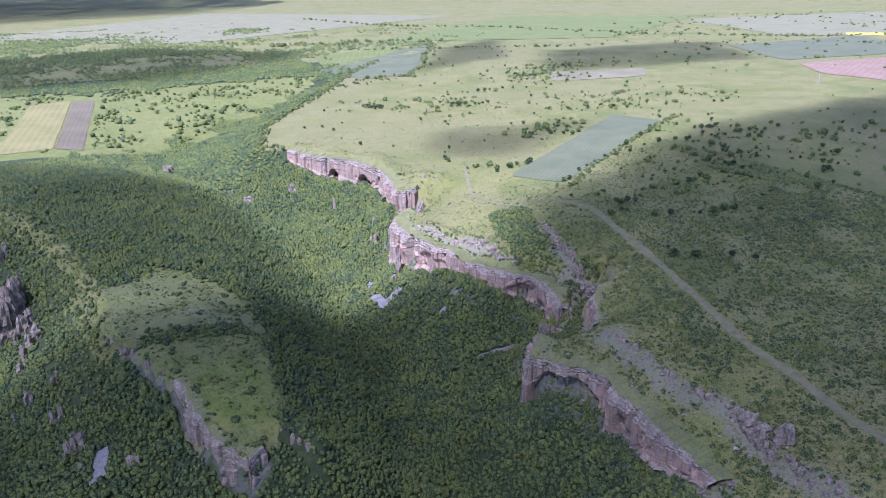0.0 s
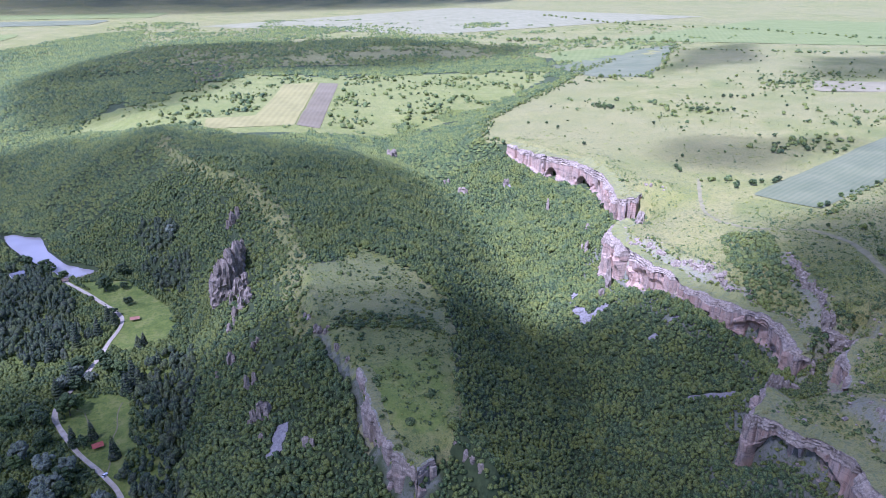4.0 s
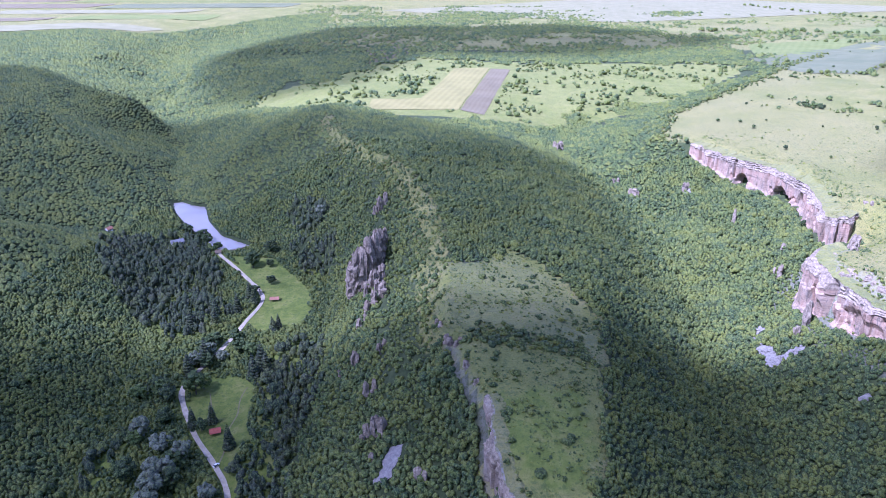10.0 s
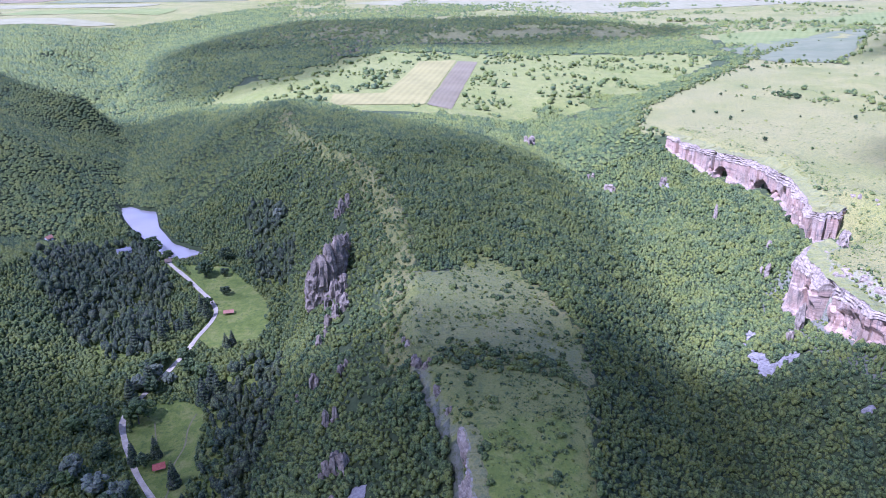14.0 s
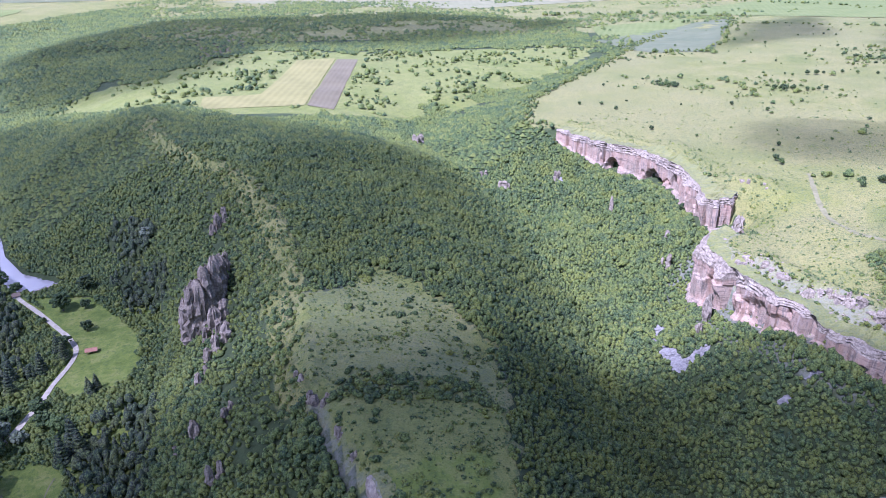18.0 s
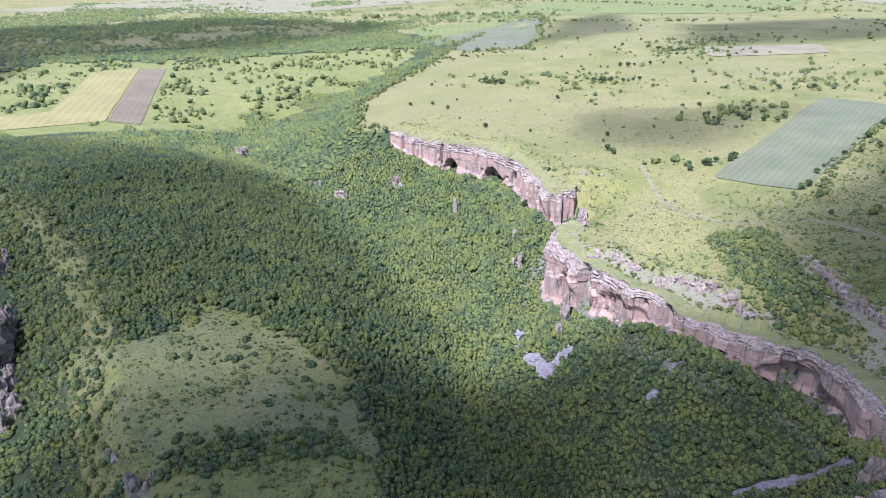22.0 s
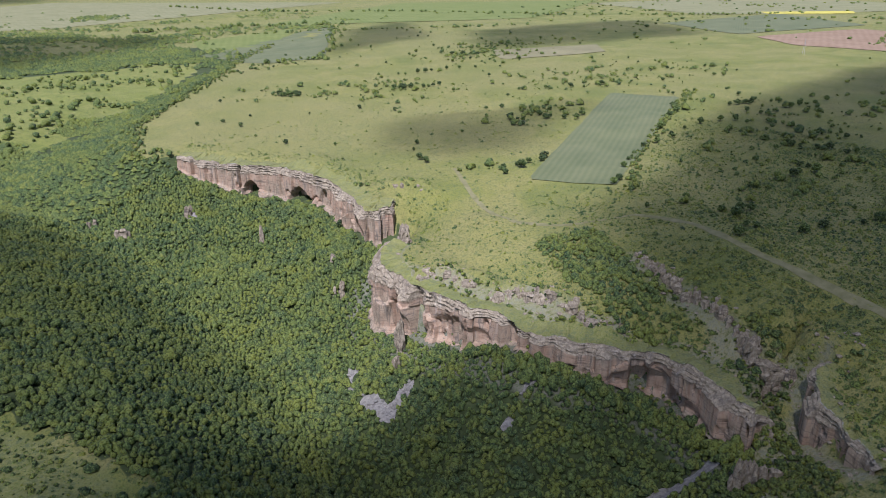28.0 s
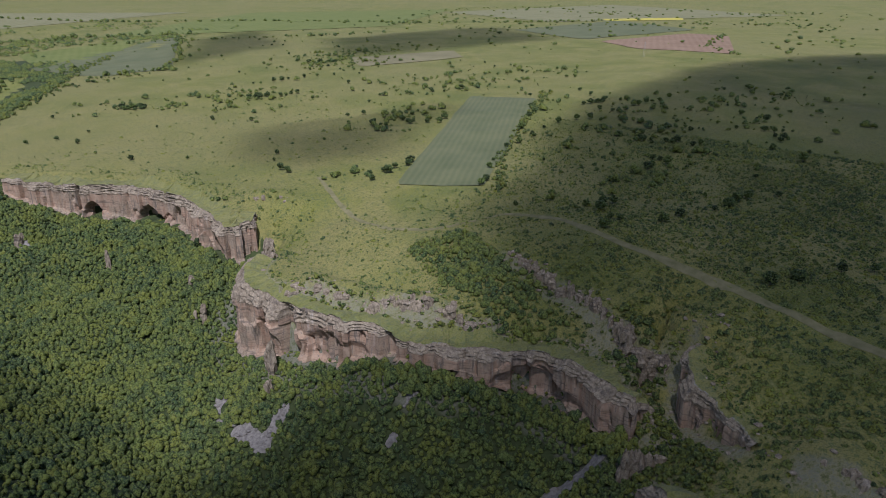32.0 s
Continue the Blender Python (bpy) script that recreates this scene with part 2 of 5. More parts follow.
SET_BACK = {"north": (15, 10.5), "tower": (13, 7), "near": (13, 7), "spur_west": (7, 1.5), "spur_edge": (6, 1), "spur_east": (3, 1), "scarp": (7, 1), "gully_north": (8, 1.5), "gully_south": (8, 1.5), "ledge": (7, 1), "upper": (7, 1), "rim_ledge": (7, 1)}

LINES = [
    # bed of the side canyon, and its gully in the east
    [(60, -60, -2), (95, 100, 2), (125, 200, 6), (160, 290, 12), (181, 380, 15), (190, 440, 18), (200, 540, 24), (214, 650, 32), (205, 703, 39), (176, 770, 46), (145, 836, 52), (185, 930, 60), (270, 1010, 66), (390, 1120, 72), (520, 1270, 78)],
    [(172, 288, 13), (230, 272, 32), (270, 272, 43), (303, 258, 53), (325, 262, 66), (345, 262, 80)],
    # crest of the spur and its eastern shoulder
    [(45, 225, 74), (46, 250, 80), (48, 290, 84), (40, 340, 85)],
    [(6, 352, 86), (4, 410, 88), (0, 494, 90), (-20, 594, 90), (-37, 648, 90), (-74, 715, 90), (-120, 800, 91), (-140, 870, 90), (-150, 940, 90)],
    [(70, 240, 72), (77, 280, 79), (80, 320, 81), (92, 345, 80), (100, 400, 80), (104, 470, 79), (106, 560, 78), (104, 650, 77), (88, 740, 77), (70, 830, 78), (60, 900, 82)],
    [(112, 240, 32), (126, 330, 48), (140, 420, 50), (150, 540, 52), (150, 650, 56), (130, 740, 62)],
    # main valley
    [(-60, -150, -8), (-95, 150, -4), (-112, 304, -2), (-145, 380, 0), (-165, 470, 1), (-180, 560, 2), (-205, 640, 4), (-250, 695, 3), (-300, 770, 3), (-340, 860, 7), (-370, 960, 10), (-400, 1040, 13), (-486, 1194, 18), (-500, 1300, 24), (-580, 1450, 32), (-640, 1700, 45), (-560, 2000, 60)],
    [(-85, 250, 4), (-88, 330, 5), (-92, 420, 5), (-92, 520, 6), (-105, 590, 8), (-165, 660, 7), (-222, 735, 6), (-262, 790, 7)],
    [(-170, 250, 3), (-200, 330, 4), (-218, 420, 4), (-245, 540, 6), (-290, 640, 6), (-325, 720, 6)],
    [(-40, 250, 40), (-45, 310, 42), (-55, 400, 45), (-62, 480, 42), (-75, 560, 42), (-110, 650, 42), (-165, 730, 44), (-215, 800, 45)],
    # hills in the west: spurs and the hollows between
    [(-340, 656, 14), (-376, 623, 38), (-384, 555, 66), (-430, 500, 86), (-560, 440, 100)],
    [(-300, 440, 22), (-340, 420, 50), (-420, 370, 80), (-560, 300, 98)],
    [(-240, 250, 16), (-300, 180, 50), (-420, 120, 85), (-600, 0, 100)],
    [(-340, 700, 10), (-420, 640, 34), (-500, 600, 62), (-640, 600, 95)],
    [(-332, 796, 16), (-407, 830, 63), (-485, 861, 99), (-549, 853, 105), (-700, 820, 108)],
    [(-370, 930, 14), (-450, 950, 48), (-560, 970, 80), (-680, 1000, 98)],
    [(-394, 1070, 24), (-440, 1075, 72), (-547, 1067, 100), (-733, 1170, 110), (-900, 1300, 108)],
    [(-520, 1250, 34), (-640, 1300, 70), (-800, 1400, 96)],
    [(-700, 1500, 80), (-820, 1700, 98), (-1000, 2000, 100)],
    # north bank of the valley
    [(-273, 828, 14), (-240, 868, 52), (-200, 905, 78), (-151, 939, 91)],
    [(-330, 1010, 30), (-260, 1060, 62), (-180, 1100, 84)],
    [(-405, 1131, 28), (-420, 1250, 52), (-446, 1371, 64), (-414, 1474, 92), (-330, 1600, 96), (-213, 1873, 97)],
    # levels of the plains
    [(-97, 985, 90), (-94, 912, 89), (22, 923, 87), (86, 1284, 87), (20, 1264, 88)],
    [(200, 1000, 76), (300, 1150, 82), (250, 1400, 86), (-100, 1500, 92)],
    [(268, 770, 84), (240, 794, 80), (291, 900, 84), (367, 995, 85), (469, 1110, 86), (640, 1320, 88), (830, 1500, 90)],
    [(300, 780, 88), (350, 900, 88), (470, 1050, 89)],
    [(330, 690, 88), (340, 620, 88), (335, 560, 87), (360, 520, 89), (420, 487, 93), (446, 428, 95), (560, 470, 102), (700, 520, 114), (702, 606, 108), (604, 780, 103), (560, 940, 97), (700, 1200, 96)],
    [(300, 470, 80), (300, 430, 81), (300, 390, 81), (305, 350, 83), (315, 315, 84)],
    [(345, 470, 88), (350, 420, 90), (365, 370, 97), (360, 330, 99), (350, 290, 99), (330, 240, 98), (300, 150, 97), (285, 50, 97), (270, -80, 97)],
    [(400, 350, 101), (410, 322, 102), (366, 250, 101), (330, 150, 101), (310, 80, 101)],
    [(620, 340, 108), (720, 450, 112), (840, 377, 112), (1260, 508, 113), (1400, 760, 112), (1900, 700, 108)],
    [(800, 1000, 104), (833, 1400, 104), (1000, 1600, 100), (1500, 1000, 110), (1600, 1900, 100), (2600, 1600, 98)],
    [(0, 2300, 92), (600, 2000, 94), (1400, 2600, 96), (40, 3250, 92), (-1000, 3200, 90)],
    [(-1000, 1800, 100), (-800, 2150, 98), (-450, 2600, 94), (-2000, 3200, 92)],
    [(300, -400, 98), (700, 0, 106), (1200, -300, 106), (-700, -300, 90)],
]


def dense(line, step):
    p = np.array(line, float)
    d = np.hypot(*np.diff(p[:, :2], axis=0).T)
    s = np.r_[0, np.cumsum(d)]
    q = np.linspace(0, s[-1], max(2, int(s[-1] / step) + 1))
    return np.stack([np.interp(q, s, p[:, k]) for k in range(p.shape[1])], 1)


def side_normals(p, side):
    d = np.gradient(p[:, :2], axis=0)
    d /= np.maximum(np.hypot(*d.T), 1e-9)[:, None]
    return np.stack([-d[:, 1], d[:, 0]], 1) * side   # towards the drop


BREAKS = [np.array(l, float) for l in LINES]
for key, line in CLIFFS.items():
    p = dense(line, 2.0)
    n = side_normals(p, SIDE[key])
    back_top, back_foot = SET_BACK[key]
    BREAKS.append(np.c_[p[:, :2] - n * back_top, p[:, 2]])
    BREAKS.append(np.c_[p[:, :2] - n * back_foot, p[:, 3]])
    if key in ("north", "tower", "near"):
        BREAKS.append(np.c_[p[:, :2] + n * 7, p[:, 3] - 4])
    else:
        BREAKS.append(np.c_[p[:, :2] - n * (back_top + 4), p[:, 2] + 0.4])
    if key in ("tower", "north"):
        BREAKS.append(np.c_[p[:, :2] - n * 22, p[:, 2] + 3])


def pinned(x0, y0, nx, ny, cell):
    z, c = np.zeros((ny, nx)), np.zeros((ny, nx))
    for l in BREAKS:
        q = dense(l, cell * 0.5)
        i, j = np.rint((q[:, 0] - x0) / cell).astype(int), np.rint((q[:, 1] - y0) / cell).astype(int)
        ok = (i >= 0) & (i < nx) & (j >= 0) & (j < ny)
        np.add.at(z, (j[ok], i[ok]), q[ok, 2])
        np.add.at(c, (j[ok], i[ok]), 1)
    return c > 0, z / np.maximum(c, 1)


def bilinear(a, x0, y0, cell, x, y):
    u, v = np.clip((x - x0) / cell, 0, a.shape[1] - 1.001), np.clip((y - y0) / cell, 0, a.shape[0] - 1.001)
    i, j = u.astype(int), v.astype(int)
    u, v = u - i, v - j
    return (a[j, i] * (1 - u) + a[j, i + 1] * u) * (1 - v) + (a[j + 1, i] * (1 - u) + a[j + 1, i + 1] * u) * v


def relax(x0, y0, x1, y1, cells, z, keep_edge, rounds):
    """Coarse to fine: hold the breaklines, let the rest sag between them."""
    last = None
    for cell in cells:
        nx, ny = int((x1 - x0) / cell) + 1, int((y1 - y0) / cell) + 1
        gx, gy = np.meshgrid(x0 + cell * np.arange(nx), y0 + cell * np.arange(ny))
        a = np.full((ny, nx), 95.0) if z is None else z(gx, gy)
        fixed, value = pinned(x0, y0, nx, ny, cell)
        if keep_edge:
            for e in (np.s_[0, :], np.s_[-1, :], np.s_[:, 0], np.s_[:, -1]):
                fixed[e], value[e] = True, a[e]
        a = np.where(fixed, value, a)
        for _ in range(rounds):
            b = np.pad(a, 1, mode="edge")
            s = (b[1:-1, :-2] + b[1:-1, 2:] + b[:-2, 1:-1] + b[2:, 1:-1]) / 4
            a = np.where(fixed, value, s)
        last = (a, x0, y0, cell)
        z = lambda x, y, k=last: bilinear(k[0], k[1], k[2], k[3], x, y)
    return last


far_grid = relax(-4200, -2400, 5400, 5400, (192, 96, 48), None, False, 160)
CORE = (-560, -60, 600, 1020)
core_grid = relax(*CORE, (24, 12, 8, 4), lambda x, y: bilinear(*far_grid, x, y), True, 160)


def lattice(lo, hi, cell, end0, end1, grow):
    a = list(np.arange(lo, hi + 0.1, cell))
    s = cell
    while a[-1] < end1:
        s = min(s * grow, 120)
        a.append(a[-1] + s)
    s, pre = cell, [lo]
    while pre[-1] > end0:
        s = min(s * grow, 120)
        pre.append(pre[-1] - s)
    return np.array(pre[:0:-1] + a)


XS = lattice(-360, 480, 4, -4000, 5200, 1.05)
YS = lattice(20, 880, 4, -2200, 5200, 1.05)
GX, GY = np.meshgrid(XS, YS)
inside = (GX > CORE[0]) & (GX < CORE[2]) & (GY > CORE[1]) & (GY < CORE[3])
GZ = np.where(inside, bilinear(*core_grid, GX, GY), bilinear(*far_grid, GX, GY))
# soft swells and, on the slopes, small gullies
slope = np.hypot(*np.gradient(bilinear(*far_grid, GX, GY), YS, XS))
swell = np.array([noise.fractal((x / 70, y / 70, 3.3), 0.9, 2.1, 4) for x, y in zip(GX.ravel(), GY.ravel())]).reshape(GX.shape)
GZ = GZ + swell * np.clip(0.8 + slope * 9, 0, 4.0)
ribs = np.array([noise.ridged_multi_fractal((x / 190, y / 190, 8.8), 0.9, 2.1, 3, 1.0, 2.0) for x, y in zip(GX.ravel(), GY.ravel())]).reshape(GX.shape)
wild = np.maximum(np.clip((-270 - GX) / 70, 0, 1), np.clip((-170 - GX) / 60, 0, 1) * np.clip((GY - 960) / 80, 0, 1))
GZ = GZ + (ribs - 1.0) * 5.0 * wild * np.clip((slope - 0.06) * 5, 0, 1)
LAKE = [(-318, 790), (-306, 794), (-290, 782), (-274, 777), (-256, 730), (-229, 687), (-190, 659), (-205, 647), (-226, 653), (-254, 690), (-280, 724), (-300, 755)]


def in_poly(x, y, poly):
    x, y = np.asarray(x, float), np.asarray(y, float)
    r = np.zeros(x.shape, bool)
    for (ax, ay), (bx, by) in zip(poly, poly[1:] + poly[:1]):
        if ay != by:
            r ^= ((ay > y) != (by > y)) & (x < (bx - ax) * (y - ay) / (by - ay) + ax)
    return r


def near_line(x, y, line, width):
    r = np.zeros(np.shape(x), bool)
    for (ax, ay), (bx, by) in zip(line, line[1:]):
        l2 = (bx - ax) ** 2 + (by - ay) ** 2
        k = np.clip(((x - ax) * (bx - ax) + (y - ay) * (by - ay)) / l2, 0, 1)
        r |= np.hypot(x - ax - k * (bx - ax), y - ay - k * (by - ay)) < width
    return r


# the ground in front of and under the great cliffs stays at their foot
for key in ("north", "tower", "near", "gully_south", "spur_west"):
    p = dense(CLIFFS[key], 1.5)
    n = side_normals(p, SIDE[key])
    box = (GX > p[:, 0].min() - 16) & (GX < p[:, 0].max() + 16) & (GY > p[:, 1].min() - 16) & (GY < p[:, 1].max() + 16)
    for j, i in zip(*np.nonzero(box)):
        d = np.hypot(p[:, 0] - GX[j, i], p[:, 1] - GY[j, i])
        k = int(d.argmin())
        ahead = (GX[j, i] - p[k, 0]) * n[k, 0] + (GY[j, i] - p[k, 1]) * n[k, 1]
        if d[k] < 14 and -SET_BACK[key][1] - 1 < ahead and 0 < k < len(p) - 1:
            GZ[j, i] = min(GZ[j, i], p[k, 3] + 0.6 - 0.25 * max(0.0, ahead))
GZ = np.where(in_poly(GX, GY, LAKE), np.minimum(GZ, 1.5), GZ)


def height(x, y):
    """The ground's height: the very triangles of the sheet."""
    x, y = np.atleast_1d(np.asarray(x, float)), np.atleast_1d(np.asarray(y, float))
    i, j = np.clip(np.searchsorted(XS, x) - 1, 0, len(XS) - 2), np.clip(np.searchsorted(YS, y) - 1, 0, len(YS) - 2)
    u, v = (x - XS[i]) / (XS[i + 1] - XS[i]), (y - YS[j]) / (YS[j + 1] - YS[j])
    a, b, c, d = GZ[j, i], GZ[j, i + 1], GZ[j + 1, i + 1], GZ[j + 1, i]
    return np.where(u >= v, a + (b - a) * u + (c - b) * v, a + (c - d) * u + (d - a) * v)


# ---- what grows where ----
RIM = [(270, 758), (244, 792), (291, 900), (367, 995), (469, 1110), (640, 1320), (830, 1500), (1400, 1750), (5300, 2400), (5300, -2300), (190, -2300), (205, 0), (219, 80), (225, 95), (228, 128), (230, 150),
       (238, 163), (230, 180), (214, 208), (239, 229), (262, 238), (300, 262), (280, 252), (289, 267), (295, 283), (296, 301), (285, 326), (272, 345), (266, 361), (267, 379), (261, 393), (258, 422), (265, 442), (261, 466), (275, 484),
       (292, 490), (310, 505), (336, 530), (322, 522), (303, 537), (317, 572), (327, 615), (317, 665), (294, 704), (275, 746)]
SPUR_TOP = [(2, 352), (12, 309), (21, 282), (21, 257), (26, 228), (40, 216), (60, 226), (72, 252), (78, 290), (84, 325), (94, 345), (92, 380), (80, 405), (72, 440), (45, 462), (20, 440), (2, 420), (-4, 385)]
MEADOWS = [[(-170, 424), (-144, 430), (-128, 415), (-120, 361), (-122, 330), (-137, 344), (-152, 368), (-168, 399)],
           [(-205, 634), (-160, 622), (-116, 560), (-106, 520), (-112, 495), (-140, 486), (-156, 504), (-150, 546), (-175, 585)]]
PINES = [[(-336, 657), (-300, 570), (-259, 517), (-224, 480), (-182, 485), (-175, 520), (-183, 536), (-200, 600), (-249, 675), (-286, 690)],
         [(-116, 308), (-122, 334), (-112, 369), (-124, 433), (-111, 454), (-94, 470), (-82, 420), (-90, 380), (-84, 340), (-78, 291)],
         [(-150, 690), (-136, 625), (-114, 575), (-104, 580), (-108, 640), (-128, 690)], [(-205, 352), (-186, 347), (-182, 320), (-207, 315)]]
VALLEY_ROAD = [(-98, 262), (-108, 285), (-115, 304), (-122, 323), (-136, 342), (-153, 364), (-169, 392), (-177, 409), (-177, 422), (-173, 436), (-167, 459), (-161, 485), (-158, 509), (-152, 530), (-152, 546), (-165, 569), (-192, 606), (-214, 632), (-222, 646)]
SAVANNA = [(-330, 1120), (-150, 960), (-60, 885), (120, 890), (260, 990), (420, 1140), (560, 1300), (480, 1360), (150, 1330), (-50, 1400)]
SCREES = [[(238, 404), (234, 398), (229, 399), (223, 398), (215, 393), (212, 401), (214, 418), (218, 421), (222, 414), (220, 404), (226, 404), (232, 405)], [(230, 450), (228, 439), (223, 437), (217, 425), (215, 431), (222, 441)],
          [(269, 352), (261, 344), (254, 346), (261, 349)], [(247, 344), (240, 340), (237, 344), (243, 346)], [(-32, 270), (-25, 289), (-18, 288), (-23, 271)],
          [(284, 258), (270, 268), (258, 276), (246, 280), (232, 282), (232, 278), (246, 274), (258, 268), (270, 260), (282, 253)], [(254, 698), (258, 692), (254, 686), (248, 690)]]
CREST = [(6, 352), (0, 400), (-2, 440), (-4, 494), (-20, 594), (-37, 648), (-74, 715), (-120, 800), (-140, 870)]
CLEAR_WHITE = [(-268, 663, 10), (-346, 687, 8), (24, 704, 5), (58, 668, 5), (71, 452, 3), (30, 690, 3)]


def wobbled(x, y, poly, amount=9.0, size=24.0):
    """Inside an outline with a ragged edge."""
    w = np.array([noise.fractal((a / size, b / size, 12.0), 0.9, 2.1, 4) for a, b in zip(np.ravel(x), np.ravel(y))]).reshape(np.shape(x)) * amount
    return in_poly(x + w, y - w, poly)


def spread(x0, y0, x1, y1, step, seed, jitter=0.42):
    r = np.random.RandomState(seed)
    nx, ny = int((x1 - x0) / step), int((y1 - y0) / step)
    i, j = np.meshgrid(np.arange(nx), np.arange(ny))
    x = x0 + (i + 0.5 * (j % 2) + r.uniform(-jitter, jitter, i.shape)) * step
    y = y0 + (j + r.uniform(-jitter, jitter, i.shape)) * step
    return x.ravel(), y.ravel(), r


def blotch(x, y, size, seed):
    return np.array([noise.fractal((a / size, b / size, seed), 1.0, 2.0, 3) for a, b in zip(x, y)])


def bare(x, y):
    """No wood grows here: cliffs, water, road, meadows, fields."""
    r = in_poly(x, y, LAKE) | near_line(x, y, LAKE + LAKE[:1], 3.0) | near_line(x, y, VALLEY_ROAD, 3.5)
    for k, l in CLIFFS.items():
        r |= near_line(x, y, [p[:2] for p in l], 3.2 if k in ("north", "tower", "near") else 2.5)
    for m in MEADOWS:
        r |= in_poly(x, y, m)
    for m in SCREES:
        r |= wobbled(x, y, m, 3.5, 7)
    for cx, cy, cr in CLEAR_WHITE:
        r |= np.hypot(x - cx, (y - cy)) < cr
    return r


# ---- mesh helpers ----
def mesh_of(name, verts, faces, mat, smooth=False):
    me = bpy.data.meshes.new(name)
    verts, faces = np.asarray(verts, np.float32), np.asarray(faces, np.int32)
    k = faces.shape[1]
    me.vertices.add(len(verts))
    me.vertices.foreach_set("co", verts.ravel())
    me.loops.add(faces.size)
    me.loops.foreach_set("vertex_index", faces.ravel())
    me.polygons.add(len(faces))
    me.polygons.foreach_set("loop_start", np.arange(0, faces.size, k, dtype=np.int32))
    me.update(calc_edges=True)
    me.polygons.foreach_set("use_smooth", np.full(len(faces), smooth))
    for m in mat if isinstance(mat, (list, tuple)) else [mat]:
        me.materials.append(m)
    return me


def child(name, me, parent, label=""):
    ob = new(name, me)
    ob.parent = parent
    return tagged(ob, label)


def part(name, bm, material, parent, label=""):
    me = bpy.data.meshes.new(name)
    bm.to_mesh(me)
    bm.free()
    me.materials.append(material)
    return child(name, me, parent, label)


def grid_faces(ny, nx):
    i = np.arange(ny * nx).reshape(ny, nx)
    a, b, c, d = i[:-1, :-1].ravel(), i[:-1, 1:].ravel(), i[1:, 1:].ravel(), i[1:, :-1].ravel()
    return np.r_[np.c_[a, b, c], np.c_[a, c, d]]


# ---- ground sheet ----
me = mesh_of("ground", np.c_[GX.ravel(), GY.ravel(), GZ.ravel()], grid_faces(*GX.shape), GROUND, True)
woods = ~in_poly(GX, GY, RIM) & ~wobbled(GX, GY, SPUR_TOP) & ~in_poly(GX, GY, SAVANNA) & (GY < 1500)
for key in ("north", "tower", "near"):   # cave and hollow floors take the dark wood floor colour as painted shade
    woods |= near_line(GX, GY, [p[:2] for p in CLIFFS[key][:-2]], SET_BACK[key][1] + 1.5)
meadow = np.zeros(GX.shape, bool)
for m in MEADOWS:
    meadow |= in_poly(GX, GY, m)
meadow |= (GX < -95) & (GX > -235) & (GY < 660) & (GZ < 7)
stony = np.zeros(GX.shape, bool)
for key, width in (("tower", 17), ("near", 14), ("scarp", 5), ("upper", 7), ("ledge", 6), ("gully_south", 3), ("gully_north", 8), ("spur_west", 2), ("spur_edge", 3)):
    stony |= near_line(GX, GY, [p[:2] for p in CLIFFS[key]], width)
crest = near_line(GX, GY, [(a - 5, b) for a, b in CREST], 13)
lush = np.clip((400 - GY + 0.25 * (GX - 300)) / 160, 0, 1) * np.clip((620 - GX) / 200, 0, 1) * 0.25   # greener near the gully, with dark floor patches that deepen the cloud's shade
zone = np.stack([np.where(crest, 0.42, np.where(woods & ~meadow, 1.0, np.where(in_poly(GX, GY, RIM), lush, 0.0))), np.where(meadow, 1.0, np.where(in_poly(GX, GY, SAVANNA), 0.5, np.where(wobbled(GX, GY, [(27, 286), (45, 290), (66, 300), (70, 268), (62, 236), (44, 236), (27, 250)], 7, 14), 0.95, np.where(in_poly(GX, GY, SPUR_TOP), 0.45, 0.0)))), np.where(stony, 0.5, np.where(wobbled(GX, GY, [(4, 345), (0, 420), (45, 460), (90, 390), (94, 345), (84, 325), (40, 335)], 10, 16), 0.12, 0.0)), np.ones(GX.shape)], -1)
layer = me.color_attributes.new("zone", "FLOAT_COLOR", "POINT")
layer.data.foreach_set("color", zone.astype(np.float32).ravel())
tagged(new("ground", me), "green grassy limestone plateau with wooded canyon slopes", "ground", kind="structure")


# ---- cliffs: bedded limestone walls ----
def step01(a, b, v):
    k = min(1.0, max(0.0, (v - a) / (b - a)))
    return k * k * (3 - 2 * k)


def blocky(s, z, wide, tall, seed):
    """Joints: the wall stands in blocks, each a little proud or back of its neighbours."""
    row = math.floor(z / tall + 0.35 * noise.noise((s / 23, z / 40, seed)))
    col = math.floor(s / wide + noise.cell((row * 1.37, seed, 0.5)) * 1.9)
    return noise.cell((col * 1.11 + 0.5, row * 1.73 + 0.5, seed))


